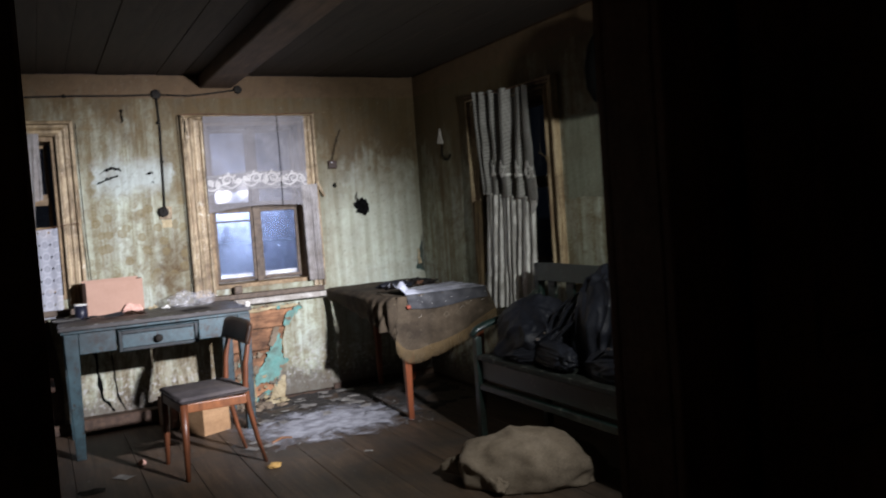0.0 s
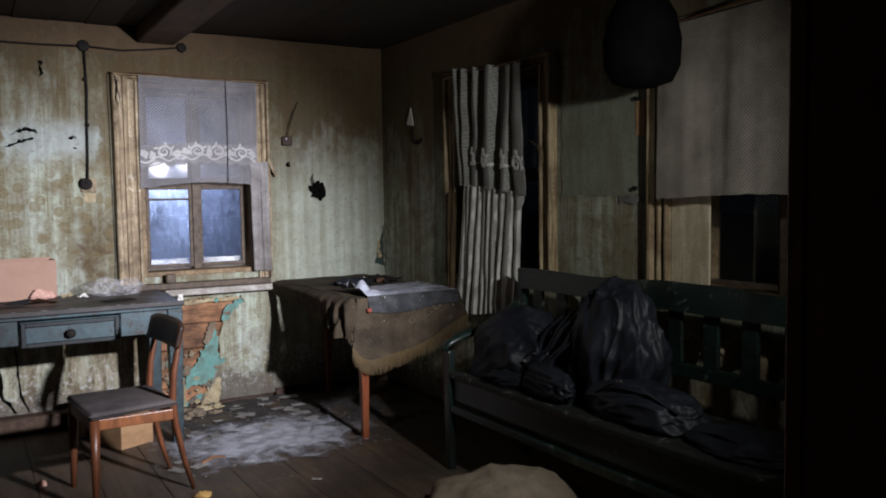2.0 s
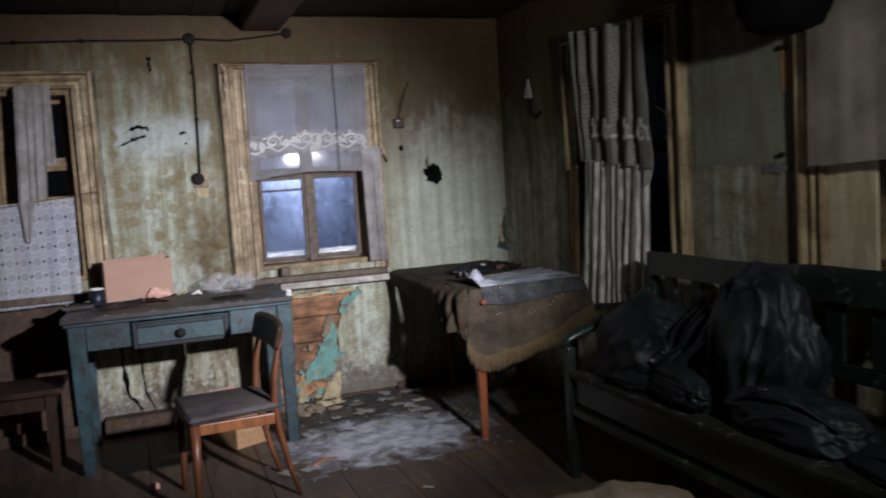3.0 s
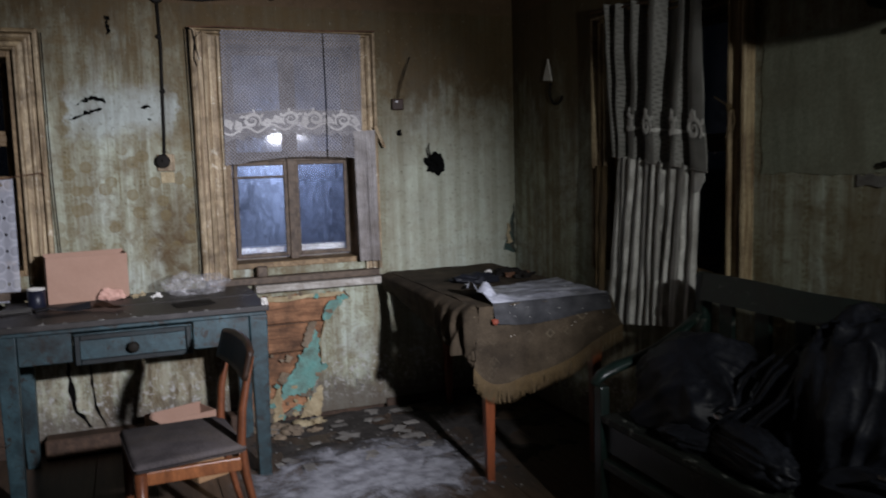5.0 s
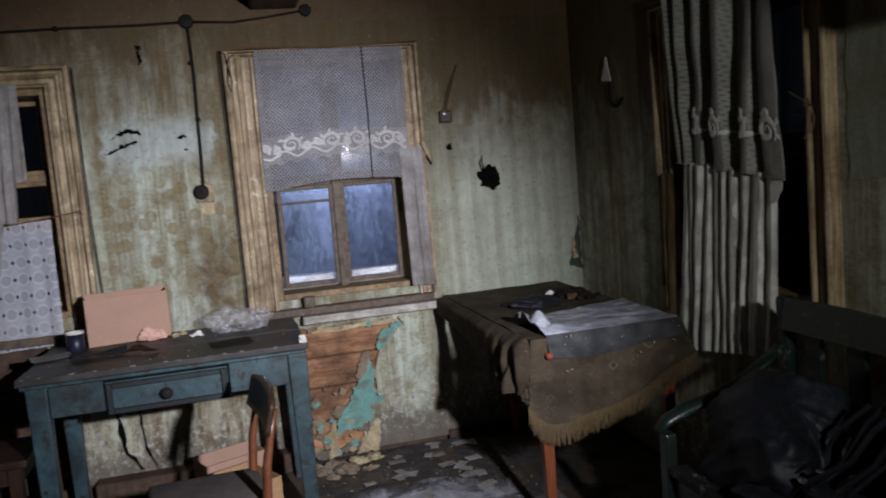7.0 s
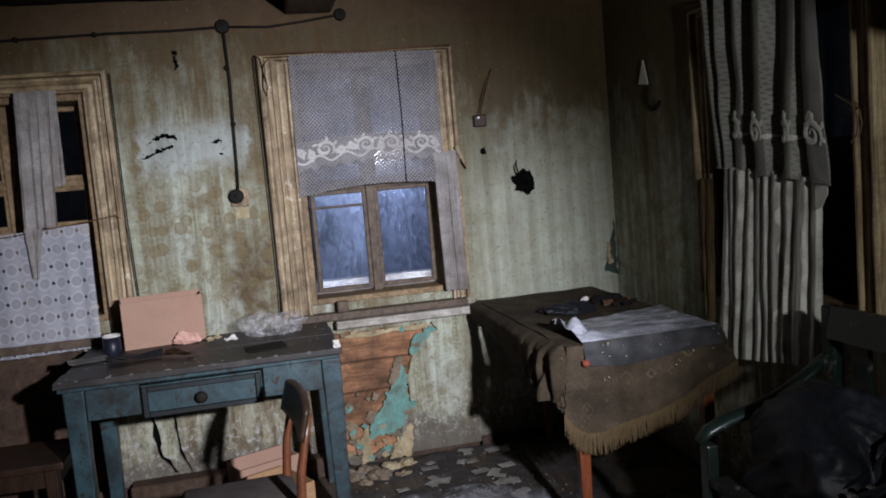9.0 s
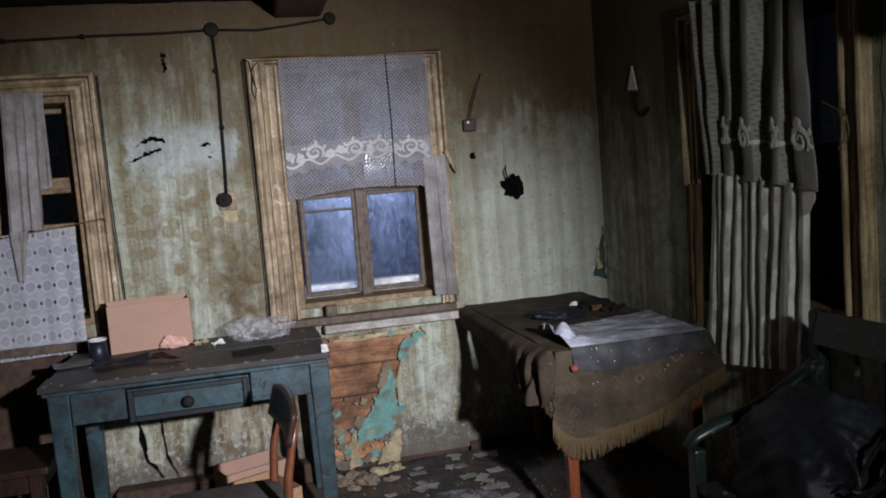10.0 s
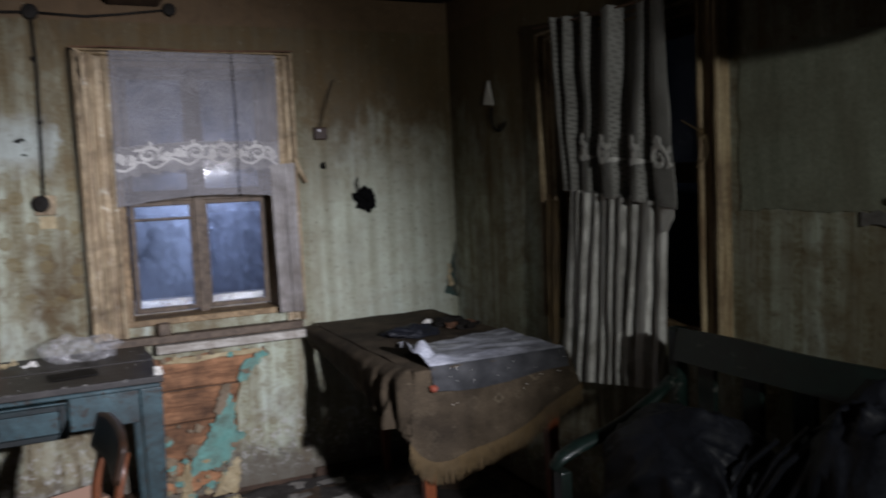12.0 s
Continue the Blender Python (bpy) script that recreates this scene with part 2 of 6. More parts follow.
def woven_stripes(name, pale, grey, dirt):
    """Curtain stuff with uneven stripes down its length and rows of raised dashes that waver along them."""
    k = Nodes(name)
    uv = k.t.nodes.new("ShaderNodeTexCoord").outputs["UV"]
    sep = k.node("ShaderNodeSeparateXYZ", Vector=uv)
    stripe = k.noise(k.mapped((60.0, 0.6, 1.0), src=uv), 1.0, 3.0, 0.6)
    colour = k.mix(k.ramp(stripe, [(0.4, 0.0), (0.58, 1.0)]), grey, pale)
    sway = k.math("MULTIPLY", k.math("SINE", k.math("MULTIPLY", sep.outputs[1], 48.0)), 0.006)
    row = k.ramp(k.math("FRACT", k.math("MULTIPLY", k.math("ADD", sep.outputs[0], sway), 14.0)), [(0.09, 1.0), (0.13, 0.0), (0.87, 0.0), (0.91, 1.0)])
    dash = k.ramp(k.math("FRACT", k.math("MULTIPLY", sep.outputs[1], 120.0)), [(0.35, 1.0), (0.5, 0.3)])
    mark = k.math("MULTIPLY", row, dash)
    colour = k.mix(mark, colour, [min(0.85, c * 1.25) for c in pale])
    stain = k.noise(k.coord, 5.0, 8.0, 0.7, 0.5)
    colour = k.mix(k.ramp(stain, [(0.45, 0.0), (0.68, 0.65)]), colour, dirt)
    weave = k.noise(k.mapped((220.0, 260.0, 1.0), src=uv), 1.0, 2.0)
    colour = k.mix(0.4, colour, k.ramp(weave, [(0.3, 0.2), (0.7, 0.85)]), "OVERLAY")
    return k.finish(colour, 0.9, k.math("ADD", weave, k.math("MULTIPLY", mark, 2.0)), 0.4, 0.003, spec=0.12)


def eyelets():
    """Thin white curtain stuff: columns of round sheer medallions with small open slots between them."""
    k = Nodes("eyelet_lace")
    sep = k.node("ShaderNodeSeparateXYZ", Vector=k.coord)
    wob = k.math("MULTIPLY", k.noise(k.coord, 8.0, 3.0), 0.03)
    vec = k.node("ShaderNodeCombineXYZ", X=k.math("ADD", sep.outputs[0], wob), Y=k.math("MULTIPLY", sep.outputs[2], 0.85)).outputs[0]
    big = k.node("ShaderNodeTexVoronoi", Vector=vec, Scale=15.0, Randomness=0.0)
    big.voronoi_dimensions = "2D"
    dist = big.outputs["Distance"]
    slot_vec = k.node("ShaderNodeMapping", Vector=vec, Location=(0.0333, 0.0, 0.0), Scale=(1.0, 1.0, 1.0)).outputs[0]
    small = k.node("ShaderNodeTexVoronoi", Vector=slot_vec, Scale=15.0, Randomness=0.0)
    small.voronoi_dimensions = "2D"
    cover = k.ramp(dist, [(0.0, 0.66), (0.26, 0.6), (0.33, 0.92), (0.38, 0.9), (0.45, 0.74), (1.0, 0.78)])
    cover = k.mix(k.ramp(small.outputs["Distance"], [(0.09, 1.0), (0.12, 0.0)]), cover, (0.05, 0.05, 0.05))
    cover = k.mix(k.ramp(k.noise(k.coord, 5.0, 5.0), [(0.3, 0.0), (0.8, 0.35)]), cover, (0.55, 0.55, 0.55))
    k.finish(k.mix(k.noise(k.coord, 6.0, 6.0), (0.36, 0.37, 0.41), (0.46, 0.47, 0.52)), 0.9, spec=0.1)
    clear = k.node("ShaderNodeBsdfTransparent")
    mixer = k.node("ShaderNodeMixShader", Fac=cover)
    k.link(clear.outputs[0], mixer.inputs[1])
    k.link(k.b.outputs[0], mixer.inputs[2])
    k.link(mixer.outputs[0], k.out.inputs["Surface"])
    return k.m


def dirty_glass(name, amount, tone):
    """Clear glass under a film of wiped, streaky dirt."""
    k = Nodes(name)
    k.b.inputs["Transmission Weight"].default_value = 1.0
    k.finish((0.9, 0.95, 1.0), 0.05, spec=0.5)
    wipe = k.noise(k.mapped((34.0, 1.0, 11.0), (0, 0.35, 0)), 1.0, 8.0, 0.75, 2.5)
    soft = k.noise(k.coord, 3.0, 4.0, 0.6)
    film = k.math("MULTIPLY", k.math("ADD", k.ramp(wipe, [(0.48, 0.12), (0.7, 1.0)]), k.ramp(soft, [(0.3, 0.0), (0.8, 0.6)])), amount)
    dust = k.node("ShaderNodeBsdfDiffuse", Color=rgb(tone))
    haze = k.node("ShaderNodeBsdfGlossy", Color=rgb(tone), Roughness=0.24)
    grime = k.node("ShaderNodeMixShader", Fac=0.165)
    k.link(dust.outputs[0], grime.inputs[1])
    k.link(haze.outputs[0], grime.inputs[2])
    mixer = k.node("ShaderNodeMixShader", Fac=film)
    k.link(k.b.outputs[0], mixer.inputs[1])
    k.link(grime.outputs[0], mixer.inputs[2])
    k.link(mixer.outputs[0], k.out.inputs["Surface"])
    return k.m


def clear_plastic():
    """Thin clear bag: see-through between its creases, whitish and glossy along them."""
    k = Nodes("clear_plastic")
    crease = k.noise(k.coord, 26.0, 7.0, 0.7, 1.2)
    k.finish((0.62, 0.62, 0.64), 0.12, crease, 0.9, 0.006, spec=0.8)
    clear = k.node("ShaderNodeBsdfTransparent")
    mixer = k.node("ShaderNodeMixShader", Fac=k.ramp(crease, [(0.46, 0.1), (0.66, 0.55)]))
    k.link(clear.outputs[0], mixer.inputs[1])
    k.link(k.b.outputs[0], mixer.inputs[2])
    k.link(mixer.outputs[0], k.out.inputs["Surface"])
    return k.m


def spilled_dust():
    """White dust, thick in the middle of the spill and thinning out to single specks at its rim."""
    k = Nodes("plaster_dust")
    sep = k.node("ShaderNodeSeparateXYZ", Vector=k.coord)
    x = k.math("DIVIDE", k.math("SUBTRACT", sep.outputs[0], 1.38), 0.62)
    y = k.math("DIVIDE", k.math("SUBTRACT", sep.outputs[1], 5.1), 0.46)
    reach = k.math("SQRT", k.math("ADD", k.math("MULTIPLY", x, x), k.math("MULTIPLY", y, y)))
    drift = k.noise(k.coord, 5.0, 8.0, 0.65, 0.6)
    speck = k.noise(k.coord, 70.0, 4.0, 0.7)
    thick = k.math("ADD", k.math("SUBTRACT", k.math("MULTIPLY", drift, 1.9), reach), k.math("MULTIPLY", speck, 0.35))
    cover = k.ramp(thick, [(0.18, 0.0), (0.62, 0.92)])
    tone = k.mix(k.ramp(k.noise(k.coord, 11.0, 7.0, 0.7), [(0.35, 0.0), (0.65, 1.0)]), (0.2, 0.2, 0.22), (0.54, 0.55, 0.6))
    k.finish(tone, 0.95, speck, 0.5, spec=0.1)
    mixer = k.node("ShaderNodeMixShader", Fac=cover)
    k.link(k.node("ShaderNodeBsdfTransparent").outputs[0], mixer.inputs[1])
    k.link(k.b.outputs[0], mixer.inputs[2])
    k.link(mixer.outputs[0], k.out.inputs["Surface"])
    return k.m


V = Vector
PAPER = wallpaper()
CASING = grained("casing_wood", (0.11, 0.06, 0.024), (0.56, 0.46, 0.3), (16, 16, 0.5), 5.0, 0.6, (0.045, 0.025, 0.01), 0.85, 0.6, dirt_scale=6.0, worn=(0.62, 0.56, 0.44), worn_amount=0.25)
CASING_H = grained("casing_wood_level", (0.1, 0.058, 0.02), (0.4, 0.31, 0.18), (0.6, 14, 14), 5.0, 0.6, (0.045, 0.026, 0.011), 0.9, 0.5, dirt_scale=6.0)
CASING_OLD = grained("casing_wood_dark", (0.11, 0.058, 0.024), (0.53, 0.44, 0.27), (14, 14, 0.6), 5.0, 0.6, (0.055, 0.022, 0.011), 0.75, 0.6, dirt_scale=3.0)
PALE_BOARD = grained("pale_board", (0.36, 0.3, 0.2), (0.62, 0.55, 0.41), (6, 6, 0.6), 4.0, 0.6, (0.2, 0.15, 0.08), 0.5, 0.3)
SASH = grained("sash_wood", (0.038, 0.026, 0.018), (0.15, 0.112, 0.078), (7, 7, 7), 4.0, 0.6, (0.06, 0.04, 0.03), 0.5, 0.4)
SASH_TAN = grained("tan_sash_wood", (0.11, 0.066, 0.03), (0.33, 0.235, 0.13), (7, 7, 7), 4.0, 0.6, (0.05, 0.032, 0.017), 0.7, 0.4)
SILL = grained("sill_paint", (0.2, 0.18, 0.15), (0.52, 0.5, 0.46), (1, 8, 8), 5.0, 0.6, (0.1, 0.07, 0.04), 0.9, 0.5, dirt_scale=7.0)
DARKWOOD = grained("dark_wood", (0.035, 0.02, 0.013), (0.1, 0.06, 0.038), (8, 1, 8), 3.0, 0.7, (0.015, 0.012, 0.01), 0.6, 0.5)
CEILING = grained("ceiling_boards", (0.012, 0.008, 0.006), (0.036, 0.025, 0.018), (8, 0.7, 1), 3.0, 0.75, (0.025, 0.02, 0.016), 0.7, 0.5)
BARE = grained("bare_boards", (0.12, 0.05, 0.022), (0.52, 0.265, 0.135), (1.2, 8, 11), 3.0, 0.75, (0.04, 0.021, 0.012), 0.9, 0.6, random=0.3, dirt_scale=4.0)
FLOOR = grained("floor_boards", (0.046, 0.031, 0.021), (0.145, 0.097, 0.065), (9, 0.8, 1), 3.0, 0.55, (0.055, 0.049, 0.044), 0.95, 0.5, random=0.2, spec=0.35, dirt_scale=1.8, worn=(0.2, 0.19, 0.18), worn_amount=-0.05)
BLUE = grained("blue_paint", (0.011, 0.028, 0.034), (0.036, 0.074, 0.086), (2, 2, 2), 6.0, 0.45, (0.008, 0.009, 0.009), 0.97, 0.4, worn=(0.018, 0.015, 0.012), worn_amount=0.7, spec=0.45, dirt_scale=5.0)
# darker copy of the blue paint, with the moulding's shade in its colour
BLUEDARK = grained("blue_paint_dark", (0.004, 0.007, 0.008), (0.013, 0.024, 0.027), (2, 2, 2), 6.0, 0.5, (0.008, 0.008, 0.008), 0.8, 0.4, spec=0.35)
DESKTOP = grained("desk_top", (0.008, 0.0065, 0.006), (0.045, 0.04, 0.037), (1, 5, 1), 5.0, 0.5, (0.014, 0.012, 0.01), 0.85, 0.5, spec=0.4, dirt_scale=5.0, worn=(0.1, 0.095, 0.09), worn_amount=0.1)
CHAIR = grained("varnished_beech", (0.11, 0.038, 0.014), (0.26, 0.095, 0.034), (6, 6, 1), 5.0, 0.35, (0.07, 0.03, 0.015), 0.6, 0.2, spec=0.5)
CHAIRDARK = grained("dark_varnish", (0.014, 0.008, 0.005), (0.045, 0.022, 0.013), (6, 6, 1), 5.0, 0.45, (0.014, 0.01, 0.007), 0.5, 0.2, spec=0.25)
CHAIRRED = grained("red_varnish", (0.06, 0.02, 0.009), (0.17, 0.058, 0.025), (6, 6, 1), 5.0, 0.35, (0.04, 0.018, 0.01), 0.6, 0.2, spec=0.45)
SEAT = cloth("seat_cloth", (0.04, 0.035, 0.036), (0.095, 0.083, 0.082), 220.0)
REDLEG = grained("red_brown_varnish", (0.11, 0.03, 0.012), (0.22, 0.062, 0.024), (6, 6, 1), 5.0, 0.35, (0.08, 0.03, 0.015), 0.5, 0.2, spec=0.45)
GREEN = grained("dark_green_paint", (0.003, 0.008, 0.0065), (0.009, 0.022, 0.018), (2, 2, 2), 5.0, 0.36, (0.008, 0.0075, 0.006), 0.8, 0.3, worn=(0.075, 0.08, 0.07), worn_amount=0.3, spec=0.4)
SEATGREEN = grained("worn_seat_paint", (0.004, 0.006, 0.005), (0.016, 0.02, 0.017), (6, 1, 1), 4.0, 0.6, (0.01, 0.009, 0.007), 0.8, 0.4, worn=(0.13, 0.135, 0.12), worn_amount=0.5)
CARD = grained("cardboard", (0.33, 0.205, 0.15), (0.365, 0.23, 0.17), (1, 1, 3), 3.0, 0.8, (0.25, 0.145, 0.095), 0.4, 0.05, dirt_scale=2.0, fine_mix=0.08)
CARDBROWN = grained("brown_cardboard", (0.26, 0.15, 0.075), (0.36, 0.22, 0.115), (1, 1, 6), 3.0, 0.8, (0.2, 0.11, 0.05), 0.5, 0.2)
BURLAP = cloth("sackcloth", (0.15, 0.118, 0.085), (0.25, 0.205, 0.158), 240.0, dirt=(0.07, 0.055, 0.04))
BLACKCLOTH = cloth("black_cloth", (0.0045, 0.005, 0.0075), (0.014, 0.016, 0.023), 90.0, 0.55, (0.009, 0.0095, 0.011), 0.4, spec=0.25)
TABLECLOTH = cloth("table_cloth", (0.032, 0.024, 0.015), (0.088, 0.067, 0.044), 200.0, dirt=(0.022, 0.017, 0.012), dirt_amount=0.9, pattern=(0.15, 0.125, 0.085))
FRINGE = cloth("fringe_yarn", (0.07, 0.046, 0.02), (0.15, 0.105, 0.052), 200.0)
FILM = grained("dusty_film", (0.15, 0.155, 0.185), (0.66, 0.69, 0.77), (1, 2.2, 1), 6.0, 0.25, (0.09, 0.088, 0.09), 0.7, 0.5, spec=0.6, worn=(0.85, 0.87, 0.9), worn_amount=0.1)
LINEN = cloth("grey_linen", (0.19, 0.178, 0.172), (0.38, 0.365, 0.355), 220.0, dirt=(0.11, 0.09, 0.072), dirt_amount=0.75)
NET_X = lace("net_lace", 0, (0.28, 0.272, 0.285), 74.0, 0.41, 0.4)
NET_BAND = lace("net_band", 0, (0.34, 0.33, 0.335), 120.0, 0.36, 0.25)
EYELET_X = eyelets()
CROCHET = crochet("crochet_lace", (0.33, 0.33, 0.31), (0.2, 0.195, 0.18))
STRIPED = woven_stripes("striped_curtain_cloth", (0.66, 0.66, 0.625), (0.33, 0.325, 0.31), (0.2, 0.185, 0.16))
NET_OLD = lace("old_net_lace", 1, (0.29, 0.26, 0.22), 95.0, 0.30, 0.6)
THREAD = cloth("white_thread", (0.36, 0.35, 0.345), (0.52, 0.51, 0.495), 200.0, dirt=(0.26, 0.245, 0.23), dirt_amount=0.7)
PALE_THREAD = cloth("pale_thread", (0.6, 0.6, 0.57), (0.8, 0.8, 0.76), 200.0, dirt=(0.45, 0.43, 0.4), dirt_amount=0.5)
GLASS = dirty_glass("dirty_glass", 0.37, (0.23, 0.3, 0.47))
GLASS2 = dirty_glass("wiped_glass", 0.21, (0.2, 0.265, 0.44))
GLASSDARK = dirty_glass("clear_glass", 0.004, (0.3, 0.36, 0.5))
BLACK = grained("black_plastic", (0.005, 0.0045, 0.004), (0.014, 0.0125, 0.011), (1, 1, 1), 9.0, 0.7, (0.022, 0.018, 0.013), 0.4, 0.2, spec=0.12, fine_mix=0.1)
WHITE = grained("white_paper", (0.55, 0.54, 0.5), (0.78, 0.77, 0.73), (1, 1, 1), 9.0, 0.8, (0.3, 0.26, 0.2), 0.5, 0.3)
SCRAP = grained("dusty_paper", (0.15, 0.145, 0.135), (0.34, 0.335, 0.315), (1, 1, 1), 9.0, 0.85, (0.12, 0.1, 0.08), 0.6, 0.3, random=0.4)
CHIP = grained("plaster_chip", (0.2, 0.19, 0.17), (0.42, 0.4, 0.37), (1, 1, 1), 12.0, 0.9, (0.14, 0.12, 0.1), 0.6, 0.3, random=0.45)
TEAL = grained("turquoise_distemper", (0.075, 0.2, 0.175), (0.2, 0.38, 0.335), (1, 1, 1), 9.0, 0.8, (0.06, 0.065, 0.045), 0.9, 0.6, dirt_scale=9.0)
DARKTEAL = grained("old_teal_distemper", (0.016, 0.03, 0.026), (0.05, 0.1, 0.088), (1, 1, 1), 14.0, 0.85, (0.06, 0.035, 0.018), 0.9, 0.5, dirt_scale=9.0)
CREAM = grained("torn_paper_edge", (0.24, 0.185, 0.1), (0.46, 0.4, 0.26), (1, 1, 1), 14.0, 0.85, (0.2, 0.14, 0.07), 0.6, 0.5)
SOIL = grained("rubble", (0.05, 0.04, 0.03), (0.2, 0.16, 0.12), (1, 1, 1), 12.0, 0.95, (0.3, 0.22, 0.13), 0.5, 0.8)
BROWN = grained("rusty_brown", (0.06, 0.03, 0.018), (0.15, 0.075, 0.04), (1, 1, 1), 12.0, 0.6, (0.03, 0.02, 0.015), 0.5, 0.4)
NAVY = grained("navy_enamel", (0.006, 0.007, 0.014), (0.014, 0.016, 0.032), (1, 1, 1), 6.0, 0.4, (0.01, 0.01, 0.012), 0.4, 0.1, spec=0.35)
PINK = grained("pink_paper", (0.45, 0.25, 0.2), (0.58, 0.35, 0.28), (1, 1, 1), 8.0, 0.7, (0.4, 0.2, 0.15), 0.4, 0.3)
AMBER = grained("yellow_rag", (0.35, 0.2, 0.06), (0.6, 0.38, 0.13), (1, 1, 1), 20.0, 0.85, (0.2, 0.12, 0.05), 0.5, 0.5)
STEEL = grained("dull_steel", (0.35, 0.35, 0.36), (0.6, 0.6, 0.62), (1, 1, 1), 20.0, 0.3, (0.15, 0.12, 0.1), 0.4, 0.2, metal=1.0)
CLEAR = clear_plastic()
DUST = spilled_dust()
JAMB = grained("door_wood", (0.26, 0.125, 0.075), (0.46, 0.24, 0.15), (7, 7, 0.7), 3.0, 0.6, (0.04, 0.025, 0.018), 0.6, 0.4)
DEEP_BLACK = grained("deep_black", (0.001, 0.001, 0.001), (0.003, 0.003, 0.003), (1, 1, 1), 9.0, 0.9, (0.004, 0.004, 0.004), 0.5, 0.3, spec=0.05)
DIRT = grained("floor_dirt", (0.022, 0.019, 0.017), (0.078, 0.07, 0.064), (1, 1, 1), 11.0, 0.95, (0.028, 0.024, 0.02), 0.8, 0.8, dirt_scale=5.0)
BOUNCE_WALL = grained("pale_bounce_wall", (0.55, 0.5, 0.44), (0.72, 0.66, 0.58), (1, 1, 1), 4.0, 0.9, (0.3, 0.25, 0.2), 0.6, 0.3)
DARKFILM = grained("dark_film", (0.016, 0.017, 0.019), (0.046, 0.047, 0.05), (1, 3, 1), 6.0, 0.5, (0.012, 0.012, 0.012), 0.6, 0.4, spec=0.2)
NIGHT = grained("night_ground", (0.01, 0.01, 0.01), (0.03, 0.03, 0.028), (1, 1, 1), 1.0)

# ---- mesh helpers ----
ORIGIN = {}


def root(ob):
    while ob.parent:
        ob = ob.parent
    return ob


def part(name, bm, material, parent=None, label="", smooth=False):
    """Links a bmesh as one mesh object, under a thing or a part. Meshes are written in world metres; things at an origin take the shift."""
    if parent is not None:
        bm.transform(Matrix.Translation(-ORIGIN.get(root(parent).name, V((0, 0, 0)))))
    me = bpy.data.meshes.new(name)
    bm.to_mesh(me)
    bm.free()
    me.materials.append(material)
    if smooth:
        for p in me.polygons:
            p.use_smooth = True
    ob = new(name, me)
    ob.parent = parent
    if label:
        ob["label"] = label
    return ob


def thing(name, at, label, category, group="", kind="", local=False, turn=0):
    ob = new(name)
    ob.empty_display_size = 0.05
    ob.matrix_world = pose(*at, 0, 0, turn)
    if not local:
        ORIGIN[ob.name] = V(at)
    return tagged(ob, label, category, group, kind)


def solo(name, bm, material, label, category, group="", kind="", smooth=False):
    return tagged(part(name, bm, material, None, "", smooth), label, category, group, kind)


def box(bm, a, b, bev=0.004, seg=1, m=None):
    a, b = V(a), V(b)
    vs = bmesh.ops.create_cube(bm, size=1.0)["verts"]
    mid, size = (a + b) / 2, b - a
    for v in vs:
        v.co = V((v.co.x * size.x, v.co.y * size.y, v.co.z * size.z)) + mid
    if m is not None:
        for v in vs:
            v.co = m @ v.co
    if bev:
        es = list({e for v in vs for e in v.link_edges})
        bmesh.ops.bevel(bm, geom=es, offset=bev, segments=seg, affect="EDGES", profile=0.5)
    return bm


def boxes(*pairs, bev=0.004):
    bm = bmesh.new()
    for a, b in pairs:
        box(bm, a, b, bev)
    return bm


def tube(bm, pts, r, seg=8, flat=1.0):
    """A round bar along points; r is one radius or one for each point."""
    pts = [V(p) for p in pts]
    rs = r if isinstance(r, (list, tuple)) else [r] * len(pts)
    rings = []
    for i, p in enumerate(pts):
        d = (pts[min(i + 1, len(pts) - 1)] - pts[max(i - 1, 0)]).normalized()
        side = d.cross(V((0, 0, 1)) if abs(d.z) < 0.9 else V((1, 0, 0))).normalized()
        up = side.cross(d)
        rings.append([bm.verts.new(p + rs[i] * (math.cos(2 * math.pi * k / seg) * side + flat * math.sin(2 * math.pi * k / seg) * up)) for k in range(seg)])
    for a, b in zip(rings, rings[1:]):
        for k in range(seg):
            bm.faces.new((a[k], a[(k + 1) % seg], b[(k + 1) % seg], b[k]))
    bm.faces.new(rings[0][::-1]), bm.faces.new(rings[-1])
    return bm


def lathe(bm, profile, at, seg=18, m=None):
    at = V(at)
    m = m or Matrix()
    rings = [[bm.verts.new(at + m @ V((r * math.cos(2 * math.pi * k / seg), r * math.sin(2 * math.pi * k / seg), z))) for k in range(seg)] for r, z in profile]
    for a, b in zip(rings, rings[1:]):
        for k in range(seg):
            bm.faces.new((a[k], a[(k + 1) % seg], b[(k + 1) % seg], b[k]))
    bm.faces.new(rings[0][::-1]), bm.faces.new(rings[-1])
    return bm


def ragged(points, amp, step, seed):
    """A closed outline with its sides broken up."""
    rnd = random.Random(seed)
    out = []
    for i, p in enumerate(points):
        a, b = V(p), V(points[(i + 1) % len(points)])
        n = max(1, int((b - a).length / step))
        for k in range(n):
            q = a.lerp(b, k / n)
            out.append((q.x + rnd.uniform(-amp, amp), q.y + rnd.uniform(-amp, amp)))
    return out


def sheet(outer, holes, place, depth):
    """A flat sheet with holes, given in two coordinates; place turns them and a depth into the world."""
    bm = bmesh.new()
    edges = []
    for loop in (outer, *holes):
        vs = [bm.verts.new((u, w, 0)) for u, w in loop]
        edges += [bm.edges.new((vs[i], vs[(i + 1) % len(vs)])) for i in range(len(vs))]
    bmesh.ops.triangle_fill(bm, use_beauty=True, use_dissolve=False, edges=edges)
    ret = bmesh.ops.extrude_face_region(bm, geom=bm.faces[:])
    for e in ret["geom"]:
        if isinstance(e, bmesh.types.BMVert):
            e.co.z = depth
    for v in bm.verts:
        v.co = place(*v.co)
    bmesh.ops.recalc_face_normals(bm, faces=bm.faces[:])
    return bm


